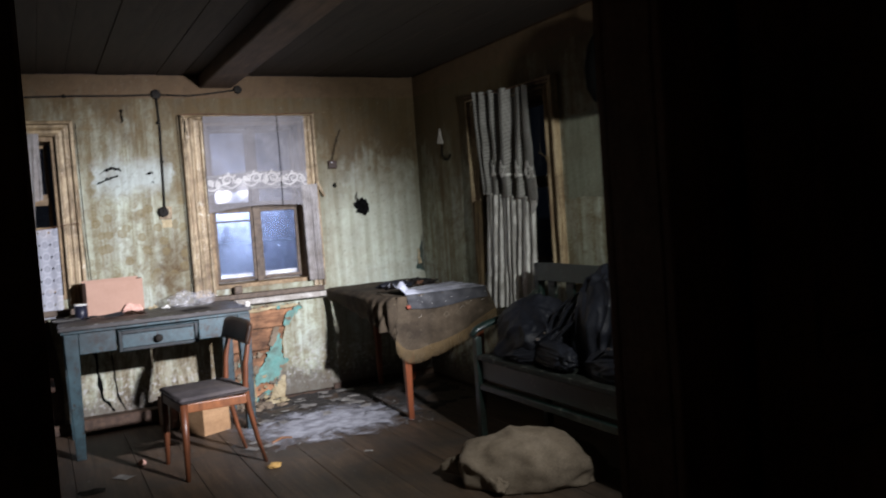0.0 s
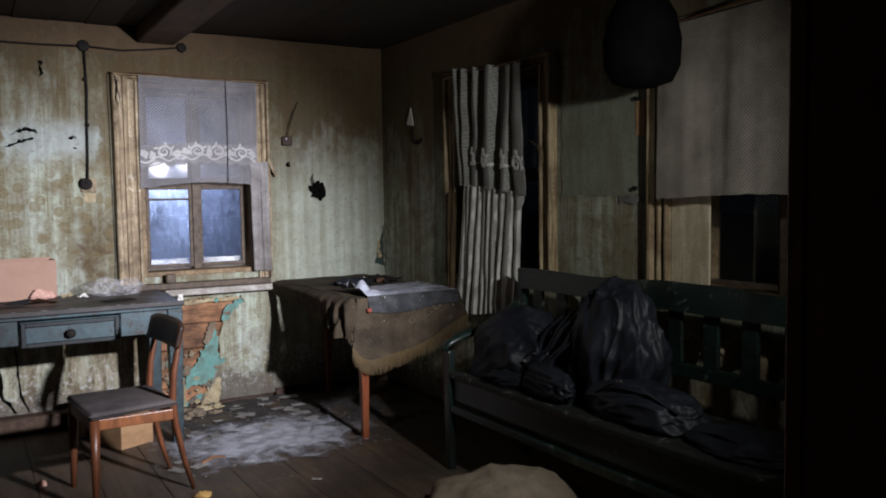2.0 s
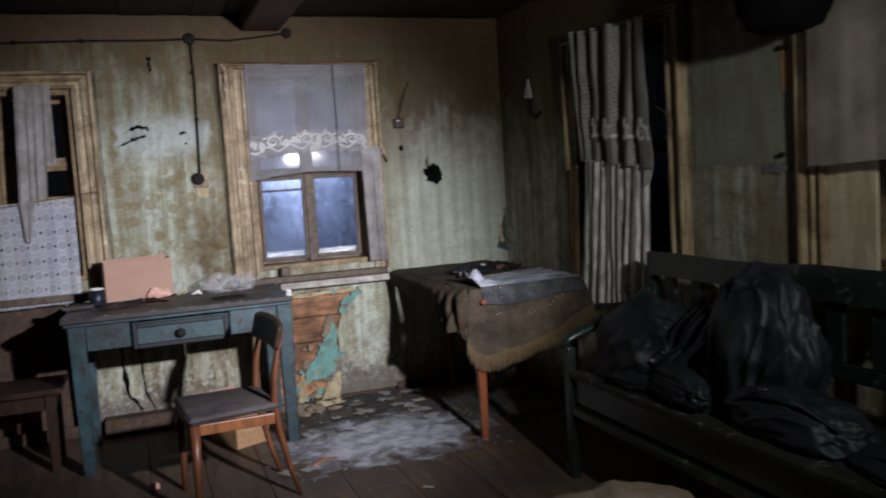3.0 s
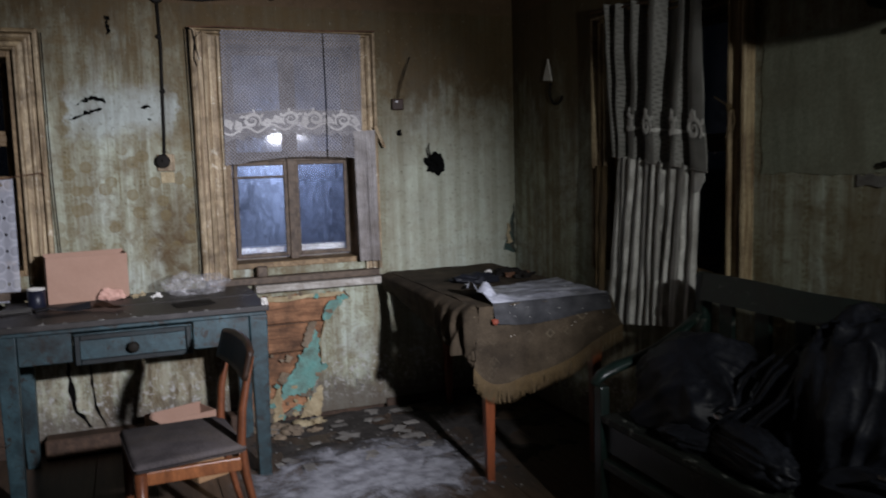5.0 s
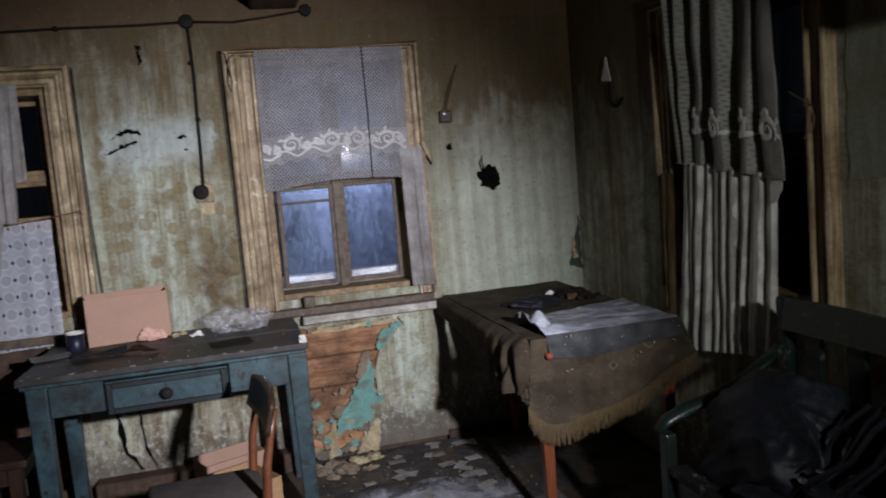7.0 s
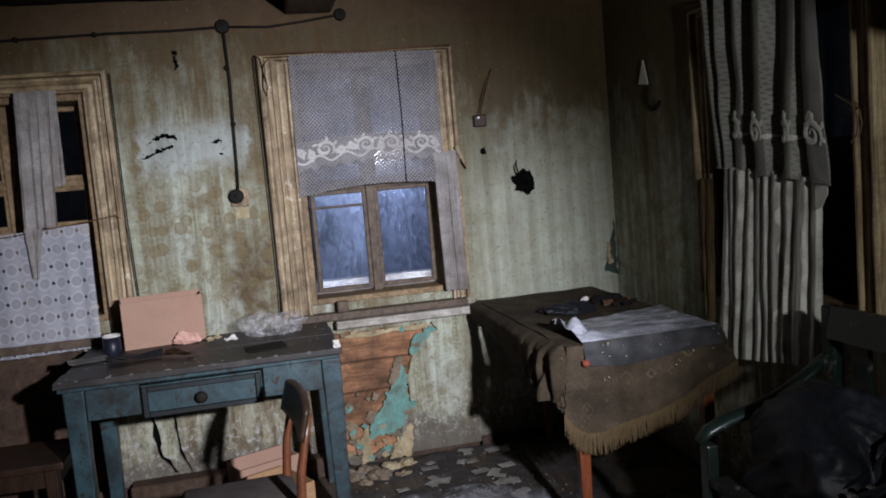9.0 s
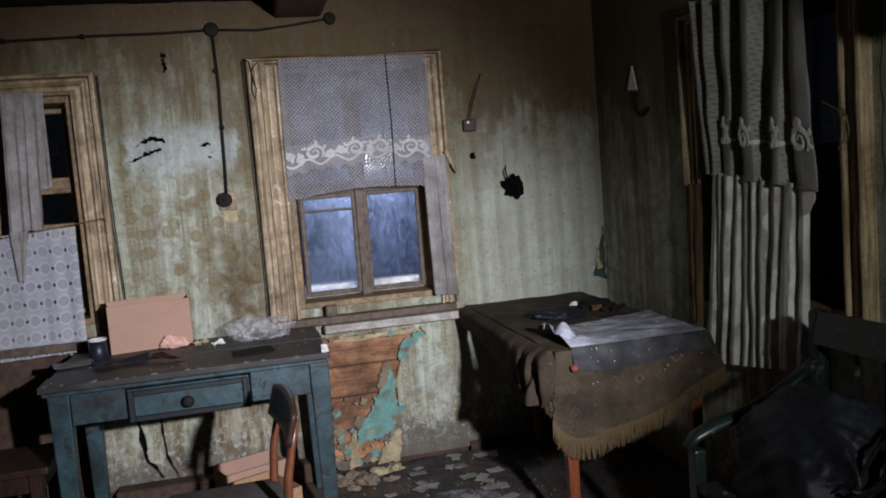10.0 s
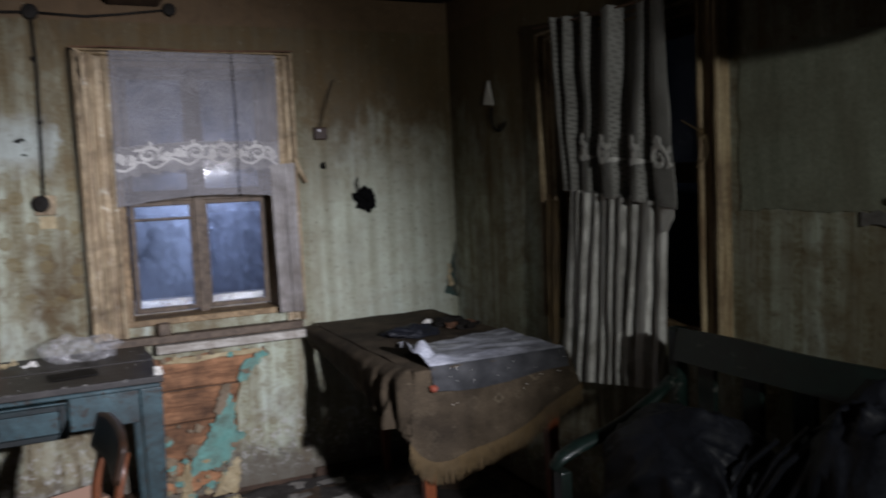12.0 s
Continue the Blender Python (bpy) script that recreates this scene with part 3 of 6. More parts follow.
def rect(u0, w0, u1, w1):
    return [(u0, w0), (u1, w0), (u1, w1), (u0, w1)]


def grid(bm, nu, nv, f, thick=None):
    """A net of faces over f(s, t), s and t from 0 to 1."""
    vs = [[bm.verts.new(f(i / nu, j / nv)) for i in range(nu + 1)] for j in range(nv + 1)]
    for j in range(nv):
        for i in range(nu):
            bm.faces.new((vs[j][i], vs[j][i + 1], vs[j + 1][i + 1], vs[j + 1][i]))
    if thick:
        bmesh.ops.recalc_face_normals(bm, faces=bm.faces[:])
        bmesh.ops.solidify(bm, geom=bm.faces[:], thickness=thick)
    return bm


def uv_grid(nu, nv, f, width, height):
    """Like grid, with the cloth's own coordinates in metres kept on it for its weave."""
    bm = grid(bmesh.new(), nu, nv, f)
    layer = bm.loops.layers.uv.new("weave")
    for n, face in enumerate(bm.faces):
        j, i = divmod(n, nu)
        for loop, (a, b) in zip(face.loops, ((0, 0), (1, 0), (1, 1), (0, 1))):
            loop[layer].uv = ((i + a) / nu * width, (j + b) / nv * height)
    return bm


def lump(size, at, seed, rough=0.12, freq=5.0, floor=None, sub=4, fold=0.0, turn=0.0, square=0.0):
    """A soft heap: a ball pressed to size, with bulges and sharp folds, flat where it lies."""
    bm = bmesh.new()
    bmesh.ops.create_icosphere(bm, subdivisions=sub, radius=1.0)
    rot = Matrix.Rotation(turn, 3, "Z")
    for v in bm.verts:
        p = v.co.copy()
        if square:
            p = V([math.copysign(abs(c) ** (1 - square), c) for c in p])
        n = noise.fractal(p * 1.3 + V((seed, seed, 0)), 1.0, 2.0, 4)
        q = V((p.x * size[0], p.y * size[1], p.z * size[2]))
        w = V((q.x + q.z * 0.6, q.y * 0.75 - q.z * 0.5, q.z * 0.55))
        ridge = abs(noise.noise(w * freq + V((seed * 3, 0, seed))))
        ridge2 = abs(noise.noise(w * freq * 2.1 + V((0, seed * 2, seed))))
        q *= 1 + rough * n
        q -= p.normalized() * fold * (0.5 * ridge - 0.42 * (1 - ridge) ** 6 - 0.16 * (1 - ridge2) ** 6)
        q = rot @ q + V(at)
        if floor is not None and q.z < floor:
            q.z = floor + (q.z - floor) * 0.03
        v.co = q
    return bm


# ---- the setting: walls, floor, ceiling ----
YB, XR, XL, YD, TOP = 6.10, 2.60, -1.90, 1.37, 2.40
W1 = (-0.80, 0.90, -0.03, 1.98)
W2 = (0.925, 0.855, 1.655, 2.06)
W3 = (4.21, 0.90, 5.05, 2.0)
W4 = (2.36, 0.90, 3.31, 2.0)


def back(u, w, d):
    return V((u, YB + d, w))


def side(u, w, d):
    return V((XR + d, u, w))


def around(lo, hi, z0, z1, holes):
    """The solid rectangles that are left round window holes."""
    out, at = [], lo
    for u0, w0, u1, w1 in sorted(holes):
        out += [(at, z0, u0, z1), (u0, z0, u1, w0), (u0, w1, u1, z1)]
        at = u1
    return out + [(at, z0, hi, z1)]


wall_north = thing("wall_north", (0, YB, 0), "log wall of the room with stained striped wallpaper, torn open low down", "wall", kind="structure")
core = bmesh.new()
for u0, w0, u1, w1 in around(XL - 0.2, XR + 0.2, -0.1, TOP + 0.1, (W1, W2)):
    if u0 == W2[0] and w0 < 0:
        w1 = W2[1]
    box(core, (u0, YB + 0.045, w0), (u1, YB + 0.3, w1), 0)
part("wall_core", core, DARKWOOD, wall_north)
TEAR = ragged([(1.0, 0.70), (1.53, 0.69), (1.55, 0.665), (1.44, 0.60), (1.41, 0.52), (1.37, 0.42), (1.38, 0.28), (1.33, 0.17), (1.27, 0.05), (0.99, 0.05), (0.97, 0.3), (0.985, 0.5)], 0.012, 0.03, 3)
CRACK_A = ragged([(0.085, 0.60), (0.098, 0.61), (0.108, 0.45), (0.122, 0.30), (0.135, 0.2), (0.195, 0.10), (0.18, 0.095), (0.118, 0.19), (0.098, 0.3), (0.088, 0.45)], 0.008, 0.03, 5)
CRACK_B = ragged([(0.195, 0.52), (0.203, 0.52), (0.212, 0.33), (0.218, 0.22), (0.262, 0.10), (0.254, 0.095), (0.208, 0.2), (0.2, 0.33)], 0.003, 0.03, 6)
NICKS = [ragged(p, 0.008, 0.01, i) for i, p in enumerate((
    [(0.22, 1.72), (0.27, 1.76), (0.33, 1.765), (0.37, 1.735), (0.31, 1.745), (0.26, 1.735)],
    [(0.19, 1.655), (0.26, 1.69), (0.345, 1.715), (0.35, 1.705), (0.27, 1.675), (0.2, 1.647)],
    [(0.24, 1.665 - 0.055), (0.256, 1.612), (0.25, 1.6)],
    [(0.555, 1.655), (0.575, 1.657), (0.567, 1.64)],
    [(0.52, 1.715), (0.57, 1.725), (0.575, 1.71), (0.53, 1.705)],
    [(0.385, 2.06), (0.405, 2.06), (0.405, 2.16), (0.39, 2.15)],
    [(1.86, 1.57), (1.90, 1.58), (1.895, 1.545), (1.865, 1.55)]))]
CORNER = ragged([(2.52, 0.86), (2.597, 0.84), (2.597, 1.16), (2.565, 1.02)], 0.006, 0.02, 9)
hole_w1 = rect(W1[0], W1[1], W1[2], W1[3])
hole_w2 = rect(W2[0], W2[1], W2[2], W2[3])
BARE_EDGE = [(XR, 0.02), (XR, TOP - 0.012), (XL, TOP - 0.012), (XL, 0.80), (-0.5, 0.79), (-0.17, 0.775), (-0.14, 0.56), (-0.115, 0.3), (-0.13, 0.02)]
paper = sheet(BARE_EDGE, [hole_w1, hole_w2, TEAR, CRACK_A, CRACK_B, CORNER, *NICKS], back, 0.018)
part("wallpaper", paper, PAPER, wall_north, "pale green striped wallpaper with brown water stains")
for i, (z0, z1, d) in enumerate(((0.02, 0.19, 0.0), (0.195, 0.37, 0.008), (0.375, 0.53, 0.0), (0.535, 0.74, 0.006))):
    part("board", box(bmesh.new(), (0.93, YB + 0.02 + d, z0), (1.62, YB + 0.042, z1), 0.008), BARE, wall_north)
# near-black sheets stand for the shade deep inside the cracks and nicks
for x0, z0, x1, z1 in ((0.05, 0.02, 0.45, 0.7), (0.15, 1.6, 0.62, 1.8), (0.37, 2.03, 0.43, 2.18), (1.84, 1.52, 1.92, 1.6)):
    part("backing", box(bmesh.new(), (x0, YB + 0.02, z0), (x1, YB + 0.042, z1), 0), DEEP_BLACK, wall_north)
part("backing", box(bmesh.new(), (2.3, YB + 0.024, 0.7), (2.6, YB + 0.042, 1.3), 0), DARKTEAL, wall_north)


def flake(outline, lift, seed, tone, label, thick=0.004):
    """A curl of loose paper or distemper that stands off the wall."""
    rnd = random.Random(seed)
    edge = ragged(outline, 0.007 if thick > 0.0035 else 0.001, 0.013, seed)
    c = sum((V(p) for p in edge), V((0, 0))) / len(edge)
    bm = sheet(edge, [], lambda u, w, d: back(u, w, -0.004 - d - lift * ((u - c.x) * 3 + (c.y - w) * 4 + 0.5 * noise.noise(V((u * 18, w * 18, seed))))), thick)
    return part("wallpaper_flake", bm, tone, wall_north, label)


flake([(1.2, 0.25), (1.24, 0.29), (1.255, 0.34), (1.30, 0.40), (1.315, 0.48), (1.35, 0.5), (1.375, 0.44), (1.37, 0.36), (1.385, 0.27), (1.345, 0.19), (1.27, 0.135), (1.22, 0.14), (1.15, 0.12), (1.165, 0.2)], 0.01, 11, TEAL, "peeling turquoise distemper")
flake([(1.40, 0.53), (1.41, 0.6), (1.45, 0.645), (1.53, 0.685), (1.55, 0.665), (1.5, 0.62), (1.47, 0.6), (1.445, 0.55)], 0.01, 12, TEAL, "peeling turquoise distemper")
flake([(1.29, 0.47), (1.27, 0.41), (1.305, 0.4), (1.34, 0.46), (1.36, 0.53), (1.33, 0.54)], 0.02, 15, SOIL, "crumbling brown plaster", 0.006)
flake([(1.10, -0.0), (1.11, 0.1), (1.12, 0.17), (1.15, 0.19), (1.15, 0.1), (1.165, 0.02)], 0.05, 13, CREAM, "torn cream paper edge")
flake([(1.25, 0.0), (1.28, 0.07), (1.30, 0.13), (1.35, 0.2), (1.385, 0.2), (1.38, 0.1), (1.36, 0.02)], 0.06, 14, CREAM, "torn cream paper edge")
flake([(1.05, 0.672), (1.12, 0.69), (1.5, 0.697), (1.535, 0.685), (1.45, 0.672), (1.32, 0.676), (1.2, 0.662)], 0.01, 16, CREAM, "torn cream paper edge", 0.003)
flake([(2.53, 0.9), (2.545, 1.02), (2.565, 1.06), (2.56, 0.9)], 0.04, 17, CREAM, "torn cream paper edge")
rnd = random.Random(23)
for i in range(60):
    p = V(TEAR[int(rnd.random() * len(TEAR))])
    if i > 24:
        p = V((rnd.uniform(0.98, 1.3), 0.02 + 0.36 * rnd.random() ** 1.3))
    if p.x < 0.99:
        continue
    s = rnd.uniform(0.008, 0.026)
    flake([(p.x + s * rnd.uniform(0.5, 1.4) * math.cos(a), p.y + s * rnd.uniform(0.4, 1.2) * math.sin(a)) for a in (0.2, 0.9, 1.7, 2.4, 3.1, 3.9, 4.8, 5.6)], rnd.uniform(0.02, 0.06), 30 + i, rnd.choice((CREAM, SOIL, SOIL, SOIL, TEAL, PAPER)), "", 0.003)
for i in range(40):
    p = V((rnd.uniform(1.40, 1.82), 0.05 + 0.17 * rnd.random() ** 1.5))
    s = rnd.uniform(0.002, 0.008)
    flake([(p.x + s * rnd.uniform(0.4, 1.0) * math.cos(a), p.y + 1.5 * s * rnd.uniform(0.4, 1.0) * math.sin(a)) for a in (0.2, 0.9, 1.7, 2.4, 3.6, 4.8, 5.6)], rnd.uniform(0.02, 0.05), 90 + i, SCRAP, "", 0.002)
rim = [p for p in TEAR if p[0] > 1.0 and p[1] > 0.06]
start = max(range(len(rim)), key=lambda i: rim[i][0])
for a, b, tone in ((0, 12, CREAM), (12, 22, TEAL), (22, 34, CREAM)):
    pts = [back(u, w, -0.002) for u, w in rim[start + a:start + b + 1]]
    if len(pts) > 2:
        part("torn_edge", tube(bmesh.new(), pts, [rnd.uniform(0.004, 0.011) for _ in pts], 6, 0.5), tone, wall_north, "curled torn paper edge")
for i in range(9):
    px, pz, s = rnd.uniform(1.0, 1.3), 0.04 + 0.27 * rnd.random(), rnd.uniform(0.02, 0.05)
    part("crumbling_plaster", lump((s, 0.012, s * 0.8), (px, YB + 0.012, pz), 200 + i, 0.5, 18.0, None, 3, 0.012), SOIL, wall_north)

wall_east = thing("wall_east", (XR, 3.8, 0), "side wall of the room with dim striped wallpaper", "wall", kind="structure")
core = bmesh.new()
for u0, w0, u1, w1 in around(YD, YB + 0.045, -0.1, TOP + 0.1, (W3, W4)):
    box(core, (XR + 0.02, u0, w0), (XR + 0.3, u1, w1), 0)
part("wall_core", core, DARKWOOD, wall_east)
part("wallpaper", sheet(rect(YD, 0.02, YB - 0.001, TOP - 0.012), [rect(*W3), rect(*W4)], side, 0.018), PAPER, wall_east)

old = sheet(ragged(rect(3.445, 1.33, 4.06, 1.80), 0.006, 0.03, 72), [], lambda u, w_, d: side(u, w_, -0.0015 - d), 0.002)
part("paper_layer", old, grained("faded_green_paper", (0.145, 0.157, 0.112), (0.22, 0.237, 0.178), (1, 5, 0.6), 4.0, 0.85, (0.12, 0.11, 0.075), 0.7, 0.25, dirt_scale=3.5), wall_east, "newer layer of faded green paper")

west = boxes(((XL - 0.3, YD, -0.1), (XL, YB + 0.04, TOP + 0.1)), bev=0)
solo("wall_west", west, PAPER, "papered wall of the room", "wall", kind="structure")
DX0, DX1, DTOP = -0.20, 0.785, 2.05
south = boxes(((XL - 0.3, YD - 0.13, -0.1), (DX0, YD, TOP + 0.1)), ((DX1, YD - 0.13, -0.1), (XR + 0.3, YD, TOP + 0.1)), ((DX0, YD - 0.13, DTOP), (DX1, YD, TOP + 0.1)), bev=0)
solo("wall_south", south, JAMB, "dark board wall with the open doorway", "wall", kind="structure")
# unseen entry walls, made pale and set near to bounce light onto the doorway
ante = boxes(((-0.95, -0.8, -0.1), (-0.85, YD - 0.13, TOP)), ((1.85, -0.8, -0.1), (1.95, YD - 0.13, TOP)), ((-0.95, -0.9, -0.1), (1.95, -0.8, TOP)), bev=0)
solo("wall_entry", ante, BOUNCE_WALL, "unseen entry walls in a pale bounce colour", "wall", kind="structure")

ceil = bmesh.new()
rnd = random.Random(4)
x = XL
while x < XR - 0.01:
    w = min(rnd.uniform(0.15, 0.21), XR - x)
    box(ceil, (x + 0.0006, -1.6, TOP + rnd.uniform(-0.004, 0.002)), (x + w - 0.0006, YB + 0.04, TOP + 0.03), 0.0015)
    x += w
box(ceil, (XL - 0.3, -1.7, TOP + 0.03), (XR + 0.3, YB + 0.3, TOP + 0.1), 0)
solo("ceiling", ceil, CEILING, "low ceiling of very dark brown boards", "ceiling", kind="structure")
beam = box(bmesh.new(), (0.93, YD, 2.30), (1.16, YB - 0.01, TOP - 0.004), 0.012, 2)
solo("ceiling_beam", beam, DARKWOOD, "dark squared ceiling beam across the room", "beam", kind="structure")

# window parts


MOULDING = ((0.0, 0.0), (0.0, 0.62), (0.04, 0.74), (0.12, 0.74), (0.15, 0.45), (0.19, 0.36), (0.40, 0.34), (0.43, 0.56), (0.5, 0.66), (0.58, 0.62), (0.61, 0.36), (0.74, 0.36), (0.78, 0.5), (0.81, 0.95), (0.9, 1.0), (0.97, 0.93), (1.0, 0.8), (1.0, 0.0))


def casing(place, start, end, seed, out=0.05):
    """One moulded casing board, mitred: start and end give its place for a share f of its width, from the opening outward."""
    bm = bmesh.new()
    rings = []
    for k in range(25):
        t = k / 24
        ring = []
        for f, d in MOULDING:
            (ua, wa), (ub, wb) = start(f), end(f)
            wear = 0.0022 * noise.noise(V((t * 9, f * 4, seed))) - 0.008 * max(0.0, noise.noise(V((t * 23, f * 3, seed + 5))) - 0.42)
            ring.append(bm.verts.new(place(ua + (ub - ua) * t, wa + (wb - wa) * t, -0.001 - out * d - (wear if d else 0.0))))
        rings.append(ring)
    n = len(MOULDING)
    for a, b in zip(rings, rings[1:]):
        for i in range(n):
            bm.faces.new((a[i], a[(i + 1) % n], b[(i + 1) % n], b[i]))
    bm.faces.new(rings[0][::-1]), bm.faces.new(rings[-1])
    bmesh.ops.recalc_face_normals(bm, faces=bm.faces[:])
    return bm


def slab(place, u0, w0, u1, w1, d0, d1, bev=0.003):
    p, q = place(u0, w0, d0), place(u1, w1, d1)
    return box(bmesh.new(), [min(p[i], q[i]) for i in range(3)], [max(p[i], q[i]) for i in range(3)], bev)


def window(name, place, hole, label, left, right, head, rails, mull, panes_mat, sash_d=0.13, lean=(0.0,), wood=None, boards=None):
    """Casing boards, a lining through the wall, sash bars and a pane in each light."""
    wood = wood or SASH
    u0, w0, u1, w1 = hole
    at = place((u0 + u1) / 2, w0, 0)
    win = thing(name, tuple(at), label, "window", kind="structure")
    foot = w0 - 0.04
    for start, end, mat, lab in (
            (lambda f: (u0 - left * f, foot), lambda f: (u0 - left * f, w1 + head * f), CASING, "moulded ochre casing board"),
            (lambda f: (u1 + right * f, foot), lambda f: (u1 + right * f, w1 + head * f), CASING, "moulded ochre casing board"),
            (lambda f: (u0 - left * f, w1 + head * f), lambda f: (u1 + right * f, w1 + head * f), CASING_H, "moulded ochre head board")):
        part("window_frame", casing(place, start, end, u0), boards or mat, win, lab)
    for a in ((u0, w0, u0 + 0.03, w1), (u1 - 0.03, w0, u1, w1), (u0 + 0.03, w1 - 0.03, u1 - 0.03, w1), (u0 + 0.03, w0, u1 - 0.03, w0 + 0.03)):
        part("window_lining", slab(place, *a, 0.002, 0.26), SASH_TAN, win)
    us = [u0 + 0.03] + mull + [u1 - 0.03]
    ws = [w0 + 0.03] + rails + [w1 - 0.03]
    for m in mull:
        part("mullion", slab(place, m - 0.022, w0 + 0.03, m + 0.022, w1 - 0.03, sash_d - 0.03, sash_d + 0.02), wood, win)
    for r in rails:
        for a, b in zip(us, us[1:]):
            part("glazing_bar", slab(place, a + 0.023, r - 0.017, b - 0.023, r + 0.017, sash_d - 0.02, sash_d + 0.02), wood, win)
    for i, (a, b) in enumerate(zip(us, us[1:])):
        for (c, e) in zip(ws, ws[1:]):
            mt = panes_mat[i % len(panes_mat)]
            glass = slab(place, a + 0.015, c + 0.012, b - 0.015, e - 0.012, sash_d, sash_d + 0.004, 0)
            mid = place((a + b) / 2, (c + e) / 2, sash_d)
            glass.transform(Matrix.Translation(mid) @ Matrix.Rotation(radians(lean[i % len(lean)]), 4, "Z") @ Matrix.Translation(-mid))
            pane = part("pane", glass, mt, win)
            pane.visible_shadow = False
            part("sash", frame_bars(place, a + 0.02, c + 0.015, b - 0.02, e - 0.015, 0.022, sash_d - 0.015, sash_d + 0.016), wood, win)
    return win


def frame_bars(place, u0, w0, u1, w1, t, d0, d1):
    bm = bmesh.new()
    for a in ((u0, w0, u0 + t, w1), (u1 - t, w0, u1, w1), (u0 + t, w0, u1 - t, w0 + t), (u0 + t, w1 - t, u1 - t, w1)):
        p, q = place(a[0], a[1], d0), place(a[2], a[3], d1)
        box(bm, [min(p[i], q[i]) for i in range(3)], [max(p[i], q[i]) for i in range(3)], 0.003)
    return bm


win2 = window("window_2", back, W2, "small window with dirty panes and ochre moulded casing", 0.15, 0.09, 0.045, [1.44], [1.285], [GLASS, GLASS2], lean=(-2.2,))
part("outer_sill", box(bmesh.new(), (W2[0] + 0.004, YB + 0.19, W2[1] - 0.01), (W2[2] - 0.004, YB + 0.26, W2[1] + 0.095), 0.004), SILL, win2, "pale outer sill board")
part("inner_bar", slab(back, 0.975, 1.335, 1.25, 1.347, 0.105, 0.118), SASH, win2)
part("window_sill", box(bmesh.new(), (1.03, YB - 0.10, 0.735), (1.845, YB - 0.002, 0.775), 0.006, 2), SILL, win2, "chipped white-painted sill board")
part("window_sill", box(bmesh.new(), (0.80, YB - 0.075, 0.778), (1.72, YB - 0.003, 0.815), 0.006, 2), SASH, win2, "dark weathered sill board")
part("sill_block", box(bmesh.new(), (1.045, YB - 0.085, 0.816), (1.10, YB - 0.053, 0.875), 0.006), SASH, win2)
win1 = window("window_1", back, W1, "small window with black night panes and ochre casing", 0.11, 0.115, 0.10, [1.35, 1.57], [-0.42], [GLASSDARK], wood=SASH_TAN)
part("window_sill", box(bmesh.new(), (-0.95, YB - 0.10, 0.80), (0.05, YB - 0.002, 0.84), 0.006, 2), SASH, win1, "dark weathered sill board")
win3 = window("window_3", side, W3, "side window with black panes and ochre casing", 0.11, 0.11, 0.06, [1.45], [4.67], [GLASSDARK], boards=CASING_OLD)
win4 = window("window_4", side, W4, "side window with black panes and pale casing", 0.115, 0.115, 0.06, [1.45], [2.83], [GLASSDARK], boards=CASING_OLD)
part("reveal_board", slab(side, 3.10, 0.93, 3.309, 1.97, -0.012, 0.0), PALE_BOARD, win4, "pale plain inner board")

# door frame and the leaf that stands open in the entry
door = thing("door_1", (0.3, YD, 0), "dark brown doorway with its panelled leaf standing open", "door", kind="structure")
for x0, x1 in ((DX0 - 0.09, DX0), (DX1, DX1 + 0.09)):
    part("door_frame", box(bmesh.new(), (x0, YD - 0.16, 0.0), (x1, YD - 0.131, DTOP + 0.09), 0.005), JAMB, door)
    part("door_frame", box(bmesh.new(), (x0, YD + 0.001, 0.0), (x1, YD + 0.03, DTOP + 0.09), 0.005), JAMB, door)
part("door_frame", box(bmesh.new(), (DX0, YD - 0.16, DTOP), (DX1, YD - 0.131, DTOP + 0.09), 0.005), JAMB, door)
leaf = part("door_leaf", box(bmesh.new(), (0.93, YD - 0.23, 0.02), (1.78, YD - 0.19, 1.98), 0.005), JAMB, door)
for z0, z1 in ((0.15, 0.85), (1.0, 1.85)):
    part("panel", frame_bars(lambda u, w, d: V((u, YD - 0.231 + d, w)), 1.05, z0, 1.66, z1, 0.03, -0.015, 0.0), JAMB, leaf)
part("hinge", tube(bmesh.new(), [(0.915, YD - 0.21, 0.3), (0.915, YD - 0.21, 0.4)], 0.012), BROWN, leaf)

# ---- curtains ----


def drape(place, u_top, u_bot, w_top, w_bot, d, pleats, amp, seed, arch=0.0, boxed=0.0):
    """The shape of hanging cloth between two edges, pleated, with an uneven hem: a function of s across and t down."""
    ph = random.Random(seed).uniform(0, 6)

    def f(s, t, proud=0.0):
        a = u_top[0] + (u_bot[0] - u_top[0]) * t
        b = u_top[1] + (u_bot[1] - u_top[1]) * t
        wav = s + 0.035 * math.sin(9 * s + ph) + 0.045 * noise.noise(V((s * 4, t * 0.8, seed)))
        fold = math.sin(wav * pleats * 2 * math.pi + ph)
        fold = fold * (0.55 + 0.45 * noise.noise(V((s * 7 + 3, t * 0.7, seed * 2)))) + 0.45 * math.sin(wav * pleats * 4.6 * math.pi + 2 * ph) * noise.noise(V((s * 9, t, seed)))
        if boxed:
            fold = math.tanh(boxed * (fold - 0.1))
        bottom = w_bot[0] + (w_bot[1] - w_bot[0]) * s + arch * math.sin(math.pi * s) + 0.006 * noise.noise(V((s * 14, seed, 0)))
        top = w_top[0] + (w_top[1] - w_top[0]) * s
        w = top + (bottom - top) * t
        depth = d - proud + amp * (0.35 + 0.65 * min(1.0, t * 2.5)) * fold + 0.006 * noise.noise(V((s * 6, t * 6, seed + 2)))
        return place(a + (b - a) * s, w, depth)

    return f


